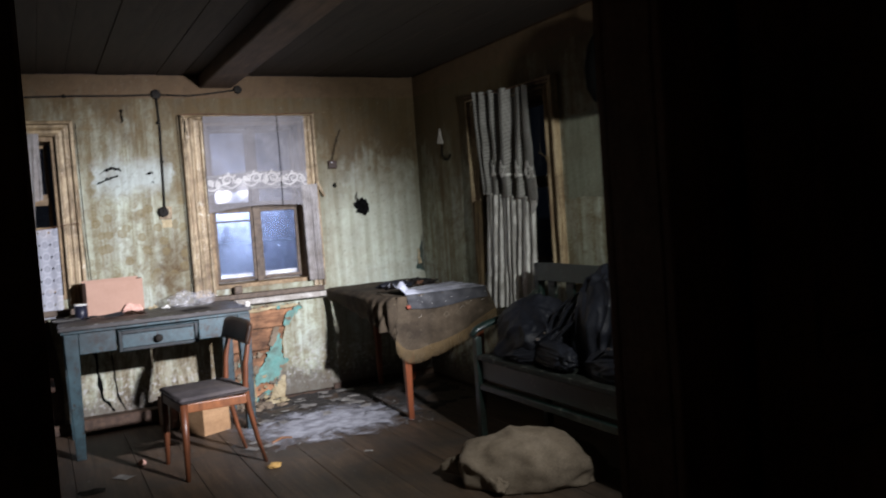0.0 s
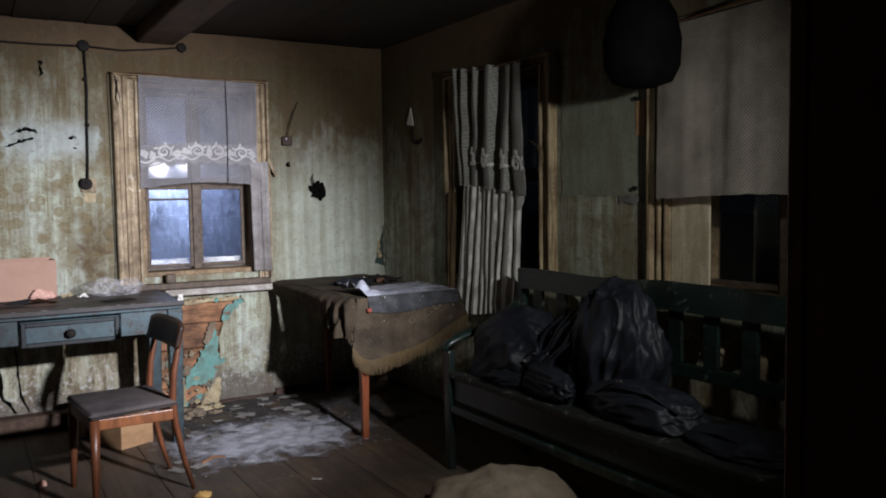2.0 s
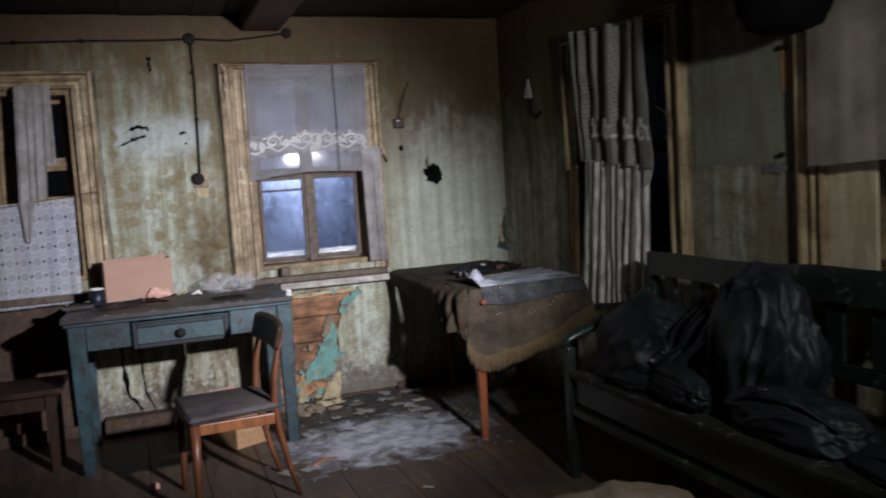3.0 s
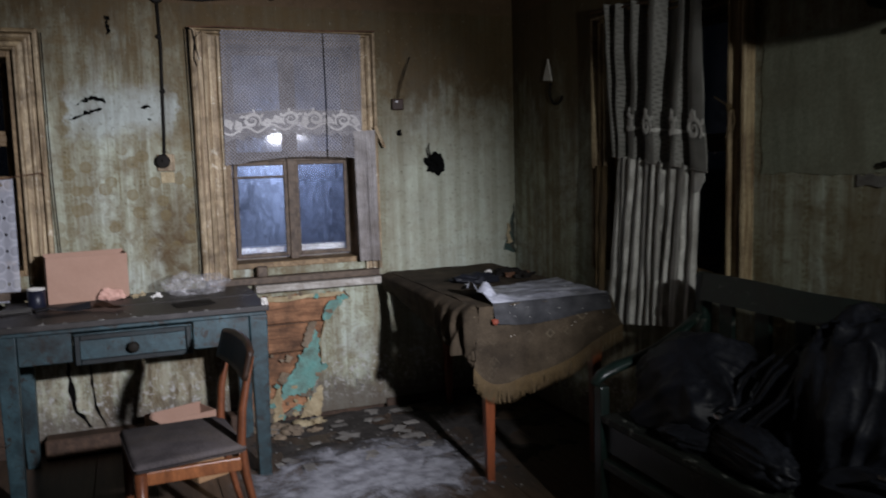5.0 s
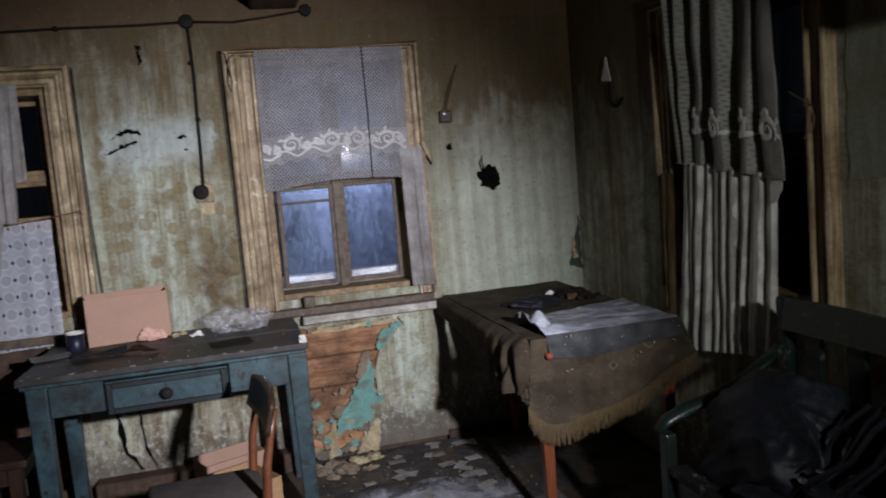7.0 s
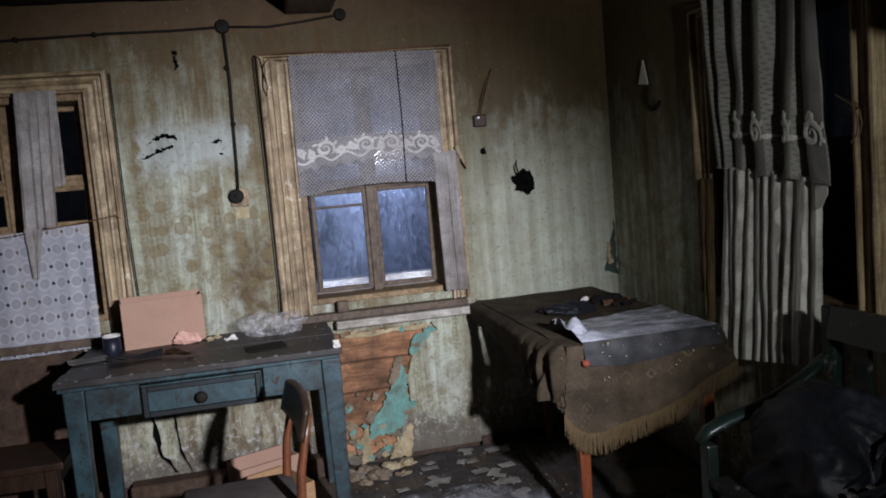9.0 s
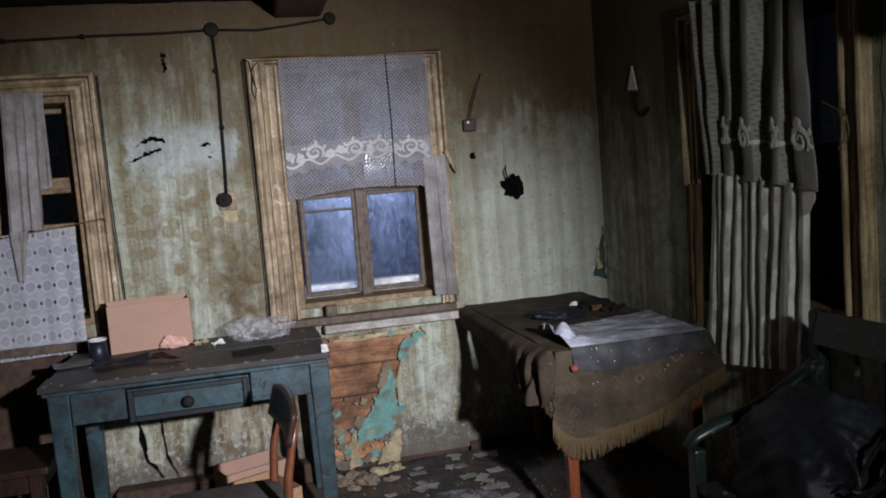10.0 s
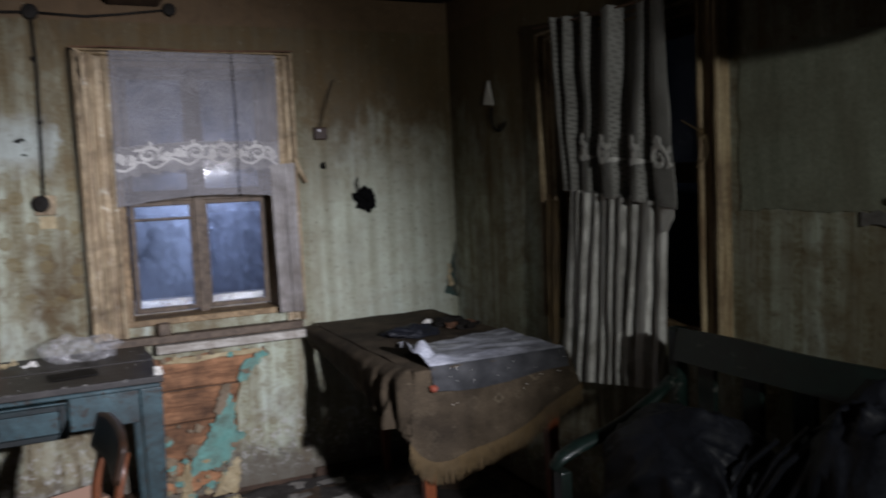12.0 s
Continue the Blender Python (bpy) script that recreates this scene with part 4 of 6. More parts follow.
def curtain(place, u_top, u_bot, w_top, w_bot, d, pleats, amp, seed, nu=90, nv=40, sag=0.0, arch=0.0):
    return grid(bmesh.new(), nu, nv, drape(place, u_top, u_bot, w_top, w_bot, d, pleats, amp, seed, arch))


def panelled(place, u_top, u_bot, w_top, w_bot, d, panels, depth, seed):
    """Stiff hanging cloth in box pleats: each panel is (middle, half width) at the top and at the bottom, with deep folds between."""

    def f(s, t, proud=0.0):
        fold = 0.0
        for c0, h0, c1, h1 in panels:
            c, h = c0 + (c1 - c0) * t, h0 + (h1 - h0) * t
            h *= 1 + 0.3 * noise.noise(V((t * 2.2, c0 * 23, seed + 3)))
            q = (s - c + 0.018 * noise.noise(V((t * 2.6, c0 * 29, seed)))) / h
            e = min(1.0, max(0.0, (1.25 - abs(q)) / 0.45))
            fold = max(fold, e * e * (3 - 2 * e) * (1 - 0.12 * q * q + 0.1 * q) * (0.78 + 0.22 * math.sin(c0 * 47 + seed + 2 * t)))
        a = u_top[0] + (u_bot[0] - u_top[0]) * t
        b = u_top[1] + (u_bot[1] - u_top[1]) * t
        bottom = w_bot[0] + (w_bot[1] - w_bot[0]) * s + 0.008 * fold + 0.006 * noise.noise(V((s * 12, seed, 0)))
        top = w_top[0] + (w_top[1] - w_top[0]) * s + 0.006 * math.sin(s * 70)
        return place(a + (b - a) * s, top + (bottom - top) * t, d - proud + depth * (1 - fold) + 0.005 * noise.noise(V((s * 7, t * 5, seed))))

    return f


def keep(q):
    return min(0.996, max(0.004, q))


def flatten(bm, pts, axis):
    """Press a knitted cord flat against the cloth it lies on."""
    for v in bm.verts:
        p = min(pts, key=lambda q: (q - v.co).length_squared)
        v.co[axis] = p[axis] + (v.co[axis] - p[axis]) * 0.22
    return bm


def scroll(f, cs, t0, ss, st, flip, thick, axis):
    """One knitted scroll: a thickening tendril that curls in on itself, with leaves along its back."""
    bm = bmesh.new()
    pts, rs = [], []
    for k in range(26):
        a = 2.4 + k / 25 * 3.3 * math.pi
        r = 1 - 0.86 * (k / 25)
        pts.append(f(keep(cs + flip * r * ss * math.cos(a)), t0 + r * st * math.sin(a), 0.004))
        rs.append(thick * (0.3 + 0.75 * math.sin(math.pi * min(1.0, (k + 1) / 20))))
    tube(bm, pts, rs, 6)
    for a in (2.7, 3.5, 4.4, 5.6):
        leaf = [f(keep(cs + flip * r * ss * math.cos(a + 0.5 * r - 0.5)), t0 + r * st * math.sin(a + 0.5 * r - 0.5), 0.004) for r in (1.0, 1.25, 1.5)]
        tube(bm, leaf, [thick * 0.4, thick * 0.9, thick * 0.25], 6)
        pts += leaf
    return flatten(bm, pts, axis)


def rosette(f, cs, t0, ss, st, turn, thick, axis):
    """One knitted rose of five petals."""
    bm, every = bmesh.new(), []
    for k in range(6):
        a = turn + k * 1.047 + 0.2 * math.sin(5 * turn + k)
        p = [f(keep(cs + r * ss * math.cos(a)), t0 + r * st * math.sin(a), 0.004) for r in (0.1, 0.6, 0.9 + 0.25 * math.sin(k * 2.1 + turn))]
        tube(bm, p, [thick * 0.6, thick, thick * 0.45], 6)
        every += p
    return flatten(bm, every, axis)


c2 = thing("lace_curtain", (1.29, YB, 1.42), "thin grey net curtain with a scroll band over a window", "curtain")
F2 = drape(back, (0.925, 1.66), (0.915, 1.645), (2.095, 2.09), (1.405, 1.425), -0.062, 5.0, 0.004, 1, 0.03)
net2 = part("net", grid(bmesh.new(), 60, 30, F2), NET_X, c2)
rnd = random.Random(8)
for i, (cs, big) in enumerate(((0.035, 0), (0.10, 0), (0.195, 1), (0.30, 0), (0.375, 0), (0.475, 1), (0.575, 0), (0.65, 1), (0.745, 0), (0.86, 1), (0.955, 0))):
    t0 = 0.70 + rnd.uniform(-0.012, 0.016)
    if big:
        part("scroll", scroll(F2, cs, t0 - 0.004, 0.064, 0.06, 1 if i % 2 else -1, 0.0105, 1), THREAD, net2)
    else:
        part("rosette", rosette(F2, cs, t0, 0.036, 0.042, i * 1.3, 0.0135, 1), THREAD, net2)
part("lace_band", grid(bmesh.new(), 60, 8, lambda a, b: F2(a, 0.615 + 0.2 * b + 0.012 * b * math.sin(a * 60), 0.0015)), NET_BAND, net2, "denser knitted band")
stem = [F2(keep(k / 60), 0.752 + 0.024 * math.sin(k * 0.55), 0.004) for k in range(61)]
part("stem", flatten(tube(bmesh.new(), stem, 0.006, 6), stem, 1), THREAD, net2)
part("ribbon_edge", tube(bmesh.new(), [F2(keep(k / 60), 0.63 + 0.005 * math.sin(k * 1.7), 0.002) for k in range(61)], 0.0035, 5, 0.4), LINEN, net2)
part("curtain_cord", tube(bmesh.new(), [(0.77, YB - 0.06, 2.105), (0.92, YB - 0.068, 2.11), (1.3, YB - 0.066, 2.10), (1.66, YB - 0.068, 2.107), (1.745, YB - 0.06, 2.11)], 0.004, 6), BROWN, c2)
part("drawstring", tube(bmesh.new(), [(1.452, YB - 0.075, 2.09), (1.455, YB - 0.078, 1.75), (1.45, YB - 0.078, 1.43)], 0.0024, 6), BLACK, c2)
strip = curtain(back, (1.60, 1.72), (1.61, 1.73), (1.575, 1.58), (0.865, 0.86), -0.07, 4.0, 0.012, 3, 60, 24)
solo("curtain", strip, LINEN, "narrow grey pleated curtain beside the lit window", "curtain", "window curtains", smooth=True)
peg = tube(bmesh.new(), [(1.725, YB - 0.055, 1.60), (1.75, YB - 0.06, 1.54), (1.78, YB - 0.05, 1.485)], [0.012, 0.01, 0.008], 6)
solo("wood_splinter", peg, CASING, "loose ochre wood splinter on the casing", "splinter")
strip1 = thing("curtain", (-0.24, YB - 0.11, 1.15), "narrow faded grey curtain strip with a torn lower end", "curtain", "window curtains")
part("strip", curtain(back, (-0.305, -0.158), (-0.335, -0.19), (1.99, 1.99), (1.37, 1.375), -0.108, 3.5, 0.011, 4, 70, 30), LINEN, strip1, "", True)
part("torn_edge", curtain(back, (-0.16, -0.128), (-0.185, -0.131), (1.988, 1.99), (1.55, 1.565), -0.112, 1.2, 0.006, 5, 20, 24), LINEN, strip1, "torn outer edge", True)
part("hanging_tip", curtain(back, (-0.335, -0.255), (-0.322, -0.296), (1.372, 1.372), (1.15, 1.14), -0.112, 1.6, 0.007, 9, 24, 16), LINEN, strip1, "", True)
low1 = thing("lace_curtain", (-0.4, YB, 0.8), "white eyelet half curtain on a string across a window", "curtain")
F1 = drape(back, (-0.92, -0.065), (-0.92, -0.07), (1.33, 1.375), (0.775, 0.79), -0.085, 7.0, 0.008, 6)
net1 = part("net", grid(bmesh.new(), 90, 30, F1), EYELET_X, low1)
part("curtain_cord", tube(bmesh.new(), [(-0.95, YB - 0.09, 1.32), (-0.4, YB - 0.09, 1.345), (-0.06, YB - 0.09, 1.385), (0.06, YB - 0.055, 1.40), (0.085, YB - 0.04, 1.36)], 0.003, 6), BROWN, low1)

c3 = thing("lace_curtain", (XR, 4.7, 1.33), "ribbed lace valance with scroll hem on a side window", "curtain")
F3 = panelled(side, (4.97, 4.285), (4.93, 4.25), (2.085, 2.03), (1.395, 1.325), -0.1, ((0.02, 0.025, 0.0, 0.03), (0.15, 0.02, 0.075, 0.018), (0.31, 0.03, 0.19, 0.05), (0.535, 0.05, 0.44, 0.062), (0.77, 0.034, 0.69, 0.05), (0.935, 0.075, 0.91, 0.105)), 0.075, 7)
net3 = part("net", uv_grid(260, 40, F3, 0.95, 0.72), CROCHET, c3, "", True)
for i, (cs, ss) in enumerate(((0.20, 0.045), (0.445, 0.055), (0.69, 0.042), (0.905, 0.08))):
    part("scroll", scroll(F3, cs, 0.765, ss, 0.07, -1, 0.0125, 0), PALE_THREAD, net3)
    part("rosette", rosette(F3, cs - 0.01, 0.685, ss * 0.5, 0.026, i * 0.9, 0.008, 0), PALE_THREAD, net3)
part("hem", tube(bmesh.new(), [F3(k / 160, 0.995, 0.002) for k in range(161)], 0.004, 6), LINEN, c3)
part("curtain_cord", tube(bmesh.new(), [(XR - 0.06, 5.14, 2.08), (XR - 0.075, 4.8, 2.055), (XR - 0.06, 4.12, 2.03)], 0.004, 6), BROWN, c3)
low3 = thing("curtain", (XR, 4.6, 0.66), "long pale striped curtain hanging from a side window", "curtain", "window curtains")
F3L = panelled(side, (4.895, 4.335), (5.0, 4.37), (1.40, 1.36), (0.605, 0.70), -0.085, ((0.03, 0.025, 0.05, 0.045), (0.11, 0.014, 0.14, 0.02), (0.2, 0.03, 0.21, 0.02), (0.31, 0.014, 0.32, 0.035), (0.4, 0.03, 0.42, 0.02), (0.5, 0.016, 0.51, 0.025), (0.6, 0.026, 0.6, 0.018), (0.71, 0.02, 0.7, 0.02), (0.84, 0.055, 0.83, 0.05), (0.96, 0.03, 0.96, 0.03)), 0.032, 10)
part("panel", uv_grid(240, 40, F3L, 0.9, 0.75), STRIPED, low3, "", True)
flap = [(4.336, 1.362), (4.272, 1.345), (4.266, 1.3), (4.285, 1.287), (4.30, 1.262), (4.338, 1.25)]
part("torn_flap", sheet(ragged(flap, 0.003, 0.012, 4), [], lambda u, w, d: side(u, w, -0.08 - d - 0.1 * (4.34 - u)), 0.002), STRIPED, low3, "torn outer edge")
c3side = curtain(side, (5.09, 4.98), (5.09, 5.02), (1.36, 1.36), (0.78, 0.74), -0.07, 2.0, 0.012, 11, 30, 20)
solo("curtain", c3side, FRINGE, "thin dull curtain edge against the casing", "curtain", "window curtains", smooth=True)
rag = thing("string_knot", (XR - 0.06, 4.17, 1.56), "knotted grey string tied to the window casing", "string")
part("knot", lump((0.009, 0.012, 0.016), (XR - 0.06, 4.17, 1.575), 3, 0.4, 30.0, None, 3, 0.006), FRINGE, rag)
for pts in ([(4.25, 1.62), (4.21, 1.60), (4.17, 1.58), (4.15, 1.53), (4.16, 1.49), (4.185, 1.465)], [(4.17, 1.58), (4.145, 1.565), (4.135, 1.52), (4.15, 1.48)]):
    part("string", tube(bmesh.new(), [(XR - 0.062, y, z) for y, z in pts], 0.0028, 5), FRINGE, rag)
c4 = curtain(side, (3.30, 2.30), (3.315, 2.30), (2.02, 2.04), (1.31, 1.315), -0.095, 3.0, 0.012, 12, 80, 30, 0.0, 0.015)
lace4 = thing("lace_curtain", (XR, 2.8, 1.31), "old brownish lace curtain on the near side window", "curtain")
part("net", c4, NET_OLD, lace4)
cord4 = tube(bmesh.new(), [(XR - 0.02, 3.52, 2.02), (XR - 0.09, 3.35, 2.02), (XR - 0.1, 2.8, 2.05), (XR - 0.09, 2.2, 2.04)], 0.005, 6)
part("curtain_cord", cord4, BROWN, lace4)

# ---- desk and what lies on it ----
DX, DY, DH = (-0.13, 0.985), (5.295, 5.985), 0.792
desk = thing("desk", (0.42, 5.7, 0), "blue-painted wooden desk with a worn dark top", "desk")
for i in range(4):
    y0 = DY[0] + i * 0.1725
    board = box(bmesh.new(), (DX[0] + 0.006 * (i % 2), y0, DH - 0.026), (DX[1] - 0.005 * (i % 2), y0 + 0.170, DH - 0.002 * (i % 2)), 0.004, 2)
    part("top_board", board, DESKTOP, desk, "worn dark top board")
part("top_edge", box(bmesh.new(), (-0.12, DY[0] + 0.012, DH - 0.045), (0.975, DY[0] + 0.05, DH - 0.027), 0.004), BLUE, desk)


def taper_leg(x0, x1, y0, y1, z, tip=0.68):
    bm = box(bmesh.new(), (x0, y0, 0), (x1, y1, z), 0.005, 2)
    cx, cy = (x0 + x1) / 2, (y0 + y1) / 2
    for v in bm.verts:
        if v.co.z < z * 0.5:
            v.co.x, v.co.y = cx + (v.co.x - cx) * tip, cy + (v.co.y - cy) * tip
    return bm


for lx in (-0.105, 0.90):
    for ly in (DY[0] + 0.025, DY[1] - 0.1):
        part("leg", taper_leg(lx, lx + 0.08, ly, ly + 0.075, DH - 0.046), BLUE, desk)
part("apron", box(bmesh.new(), (-0.024, DY[0] + 0.035, 0.62), (0.18, DY[0] + 0.06, DH - 0.046), 0.003), BLUE, desk)
part("apron", box(bmesh.new(), (0.66, DY[0] + 0.035, 0.62), (0.899, DY[0] + 0.06, DH - 0.046), 0.003), BLUE, desk)
part("apron", box(bmesh.new(), (-0.024, DY[1] - 0.06, 0.62), (0.899, DY[1] - 0.04, DH - 0.046), 0.003), BLUE, desk)
for lx in (-0.085, 0.935):
    part("apron", box(bmesh.new(), (lx, DY[0] + 0.101, 0.62), (lx + 0.022, DY[1] - 0.101, DH - 0.046), 0.003), BLUE, desk)
drawer = part("drawer", box(bmesh.new(), (0.186, DY[0] + 0.015, 0.606), (0.654, DY[0] + 0.045, 0.738), 0.004, 2), BLUE, desk, "drawer front in grimy blue paint")
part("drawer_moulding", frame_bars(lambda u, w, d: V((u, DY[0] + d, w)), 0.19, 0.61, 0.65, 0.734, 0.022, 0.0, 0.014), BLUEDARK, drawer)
part("knob", lathe(bmesh.new(), [(0.01, 0.0), (0.01, 0.012), (0.022, 0.018), (0.024, 0.028), (0.016, 0.036), (0.004, 0.038)], (0.415, DY[0] + 0.014, 0.668), 14, Matrix.Rotation(radians(90), 3, "X")), BLACK, drawer, "black turned knob", True)


def carton(at, size, name, label, tone, turn, flaps=True, group=""):
    """An open cardboard box with thin walls and bent flaps."""
    w, d, h = size
    ob = thing(name, at, label, "box", group, local=True, turn=turn)
    part("panel", box(bmesh.new(), (-w / 2, -d / 2, 0), (w / 2, -d / 2 + 0.005, h), 0.001), tone, ob)
    part("panel", box(bmesh.new(), (-w / 2, d / 2 - 0.005, 0), (w / 2, d / 2, h + 0.012), 0.001), tone, ob)
    part("panel", box(bmesh.new(), (-w / 2, -d / 2 + 0.006, 0), (-w / 2 + 0.005, d / 2 - 0.006, h), 0.001), tone, ob)
    part("panel", box(bmesh.new(), (w / 2 - 0.005, -d / 2 + 0.006, 0), (w / 2, d / 2 - 0.006, h), 0.001), tone, ob)
    part("bottom", box(bmesh.new(), (-w / 2 + 0.006, -d / 2 + 0.006, 0.001), (w / 2 - 0.006, d / 2 - 0.006, 0.006), 0.001), tone, ob)
    if flaps:
        m = Matrix.Translation((w / 2, 0, h + 0.001)) @ Matrix.Rotation(radians(-50), 4, "Y")
        part("flap", box(bmesh.new(), (-0.03, -d / 2 + 0.01, 0), (0.0, d / 2 - 0.01, 0.004), 0.001, 1, m), tone, ob)
    return ob


carton((0.228, 5.905, DH), (0.355, 0.12, 0.215), "cardboard_box", "salmon cardboard box standing open on the blue desk", CARD, 9)
torn = lump((0.055, 0.014, 0.026), (0.335, 5.82, DH + 0.024), 5, 0.5, 18.0, DH, 3, 0.012)
solo("torn_paper", torn, PINK, "crumpled pink paper scrap against the cardboard box", "paper", smooth=False)
cup = thing("mug", (0.02, 5.76, DH), "dark navy mug with a white rim on the desk", "mug")
part("body", lathe(bmesh.new(), [(0.034, 0.0), (0.038, 0.006), (0.038, 0.085), (0.035, 0.085), (0.033, 0.01)], (0.02, 5.76, DH), 24), NAVY, cup, "", True)
part("rim", lathe(bmesh.new(), [(0.0385, 0.083), (0.0395, 0.09), (0.0345, 0.09), (0.0345, 0.082)], (0.02, 5.76, DH), 24), WHITE, cup, "white rim", True)
bagm = lump((0.14, 0.09, 0.055), (0.72, 5.83, DH + 0.036), 8, 0.35, 9.0, DH, 5, 0.04)
solo("plastic_bag", bagm, CLEAR, "crumpled clear plastic bag lying on the desk", "bag")
rnd = random.Random(21)


def flat_scrap(name, at, w, h, turn, tone, label, category, lift=0.004, group="", bend=0.01):
    c, s = math.cos(turn), math.sin(turn)

    def f(a, b):
        u, v = (a - 0.5) * w, (b - 0.5) * h
        return V((at[0] + c * u - s * v, at[1] + s * u + c * v, at[2] + lift + bend * (0.5 + noise.noise(V((at[0] * 9 + a * 2, at[1] * 9 + b * 2, 0))))))

    return solo(name, grid(bmesh.new(), 4, 4, f, 0.0015), tone, label, category, group)


flat_scrap("black_folder", (0.68, 5.50, DH), 0.17, 0.12, 0.15, BLACK, "flat black folder on the desk", "folder", bend=0.003)
flat_scrap("dark_rag", (0.14, 5.58, DH), 0.22, 0.10, 0.1, BLACKCLOTH, "dark rag spread on the desk", "rag", bend=0.03)
flat_scrap("paper_sheet", (-0.07, 5.68, DH), 0.16, 0.12, 0.3, SCRAP, "dusty grey paper sheet on the desk", "paper", bend=0.008)
flat_scrap("dark_leaf", (0.32, 5.54, DH), 0.14, 0.05, -0.5, CHAIRDARK, "curled dark brown strip on the desk", "scrap", bend=0.03)
flat_scrap("paper_scrap", (0.53, 5.74, DH), 0.06, 0.025, 0.6, WHITE, "small white paper scrap on the desk", "paper", bend=0.02)
flat_scrap("paper_scrap", (0.45, 5.79, DH), 0.07, 0.03, 0.7, CREAM, "small cream paper scrap on the desk", "paper", bend=0.03)
wad = lump((0.016, 0.014, 0.02), (0.968, DY[0] + 0.02, DH + 0.012), 2, 0.4, 30.0, DH - 0.001, 3, 0.006)
solo("paper_wad", wad, WHITE, "white paper wad on the desk corner", "paper")
crumbs = bmesh.new()
for i in range(50):
    px, py, r = rnd.uniform(-0.12, 0.95), rnd.uniform(5.3, 5.93), rnd.uniform(0.001, 0.0028)
    box(crumbs, (px - r, py - r, DH - 0.001), (px + r, py + r * 0.7, DH + r), 0)
for i in range(16):
    px, r = rnd.uniform(-0.11, 0.96), rnd.uniform(0.0015, 0.0045)
    box(crumbs, (px - r * 2, DY[0] + 0.002, DH - 0.001), (px + r * 2, DY[0] + 0.002 + r * 2, DH + r * 0.8), 0)
solo("desk_crumbs", crumbs, SCRAP, "white crumbs of plaster on the desk", "debris", kind="stuff")

# ---- chair: it faces along the desk ----
chair = thing("dining_chair", (0.575, 4.715, 0), "varnished beech chair with a dark padded seat", "chair", local=True, turn=6)
SZ = 0.415
seat = bmesh.new()
box(seat, (-0.21, -0.225, SZ - 0.012), (0.175, 0.225, SZ + 0.022), 0.02, 3)
for v in seat.verts:
    if v.co.x > 0:
        v.co.y *= 0.88
    if v.co.z > SZ:
        v.co.z += 0.012 * max(0.0, 1 - (v.co.x / 0.2) ** 2) * max(0.0, 1 - (v.co.y / 0.22) ** 2)
part("seat", seat, SEAT, chair, "dark padded cloth seat", True)
for a, b in (((-0.2, -0.215, SZ - 0.06), (-0.178, 0.215, SZ - 0.013)), ((0.145, -0.185, SZ - 0.06), (0.165, 0.185, SZ - 0.013))):
    part("seat_frame", box(bmesh.new(), a, b, 0.004, 2), CHAIR, chair)
for s in (-1, 1):
    m = Matrix.Rotation(s * 0.075, 4, "Z")
    part("seat_frame", box(bmesh.new(), (-0.175, s * 0.203 - 0.011, SZ - 0.06), (0.16, s * 0.203 + 0.011, SZ - 0.013), 0.004, 2, m), CHAIR, chair)
    front = tube(bmesh.new(), [(-0.185, s * 0.2, SZ - 0.014), (-0.188, s * 0.203, 0.2), (-0.195, s * 0.208, 0.0)], [0.021, 0.018, 0.012], 10)
    part("leg", front, CHAIRRED, chair, "", True)
    rear = tube(bmesh.new(), [(0.245, s * 0.165, 0.0), (0.205, s * 0.168, 0.14), (0.168, s * 0.17, 0.32), (0.158, s * 0.17, 0.44), (0.168, s * 0.17, 0.56), (0.19, s * 0.168, 0.66), (0.212, s * 0.165, 0.74)], [0.013, 0.018, 0.023, 0.023, 0.021, 0.018, 0.014], 10, 0.7)
    part("back_leg", rear, CHAIRRED, chair, "", True)
rail = grid(bmesh.new(), 14, 6, lambda s, t: V((0.182 + 0.028 * t + 0.016 * math.sin(math.pi * s), (s - 0.5) * 0.43, 0.665 + 0.125 * t * (1 - 0.2 * (2 * s - 1) ** 4))), 0.02)
part("backrest", rail, CHAIRDARK, chair, "dark curved backrest board", True)

# ---- table in the corner with its cloth ----
TX, TY, TH = (1.81, 2.40), (4.84, 6.02), 0.785
table = thing("table", (2.16, 5.45, 0), "old table with red-brown legs under a fringed cloth", "table")
part("tabletop", box(bmesh.new(), (TX[0] - 0.02, TY[0] - 0.03, TH - 0.025), (TX[1] + 0.02, TY[1] + 0.02, TH), 0.005, 2), DARKWOOD, table)
for ly, inset in ((TY[0] - 0.02, 0.0), (TY[1] - 0.06, 0.26)):
    for lx in (TX[0] + inset, TX[1] - 0.055):
        part("leg", taper_leg(lx, lx + 0.055, ly, ly + 0.055, TH - 0.026, 0.62), REDLEG, table)
for ly in (TY[0] + 0.01, TY[1] - 0.05):
    part("apron", box(bmesh.new(), (TX[0] + 0.056, ly, TH - 0.14), (TX[1] - 0.056, ly + 0.022, TH - 0.026), 0.003), REDLEG, table)
for lx in (TX[0] + 0.01, TX[1] - 0.04):
    part("apron", box(bmesh.new(), (lx, TY[0] + 0.04, TH - 0.14), (lx + 0.022, TY[1] - 0.066, TH - 0.026), 0.003), REDLEG, table)
tcloth = thing("tablecloth", (2.16, 5.45, TH), "grimy patterned tablecloth with a brown fringe draped over the table", "tablecloth")
CX0, CX1, CY0 = 1.775, 2.42, 4.79


def hem_z(s):
    return 0.45 + 0.07 * max(0.0, 1 - s / 0.13) ** 2 + 0.26 * max(0.0, s - 0.13) ** 1.8


def cloth_top(s, t):
    x, y = CX0 + (CX1 - CX0) * s, CY0 + (TY[1] + 0.03 - CY0) * t
    return V((x, y, TH + 0.006 + 0.006 * noise.noise(V((x * 7, y * 7, 1)))))


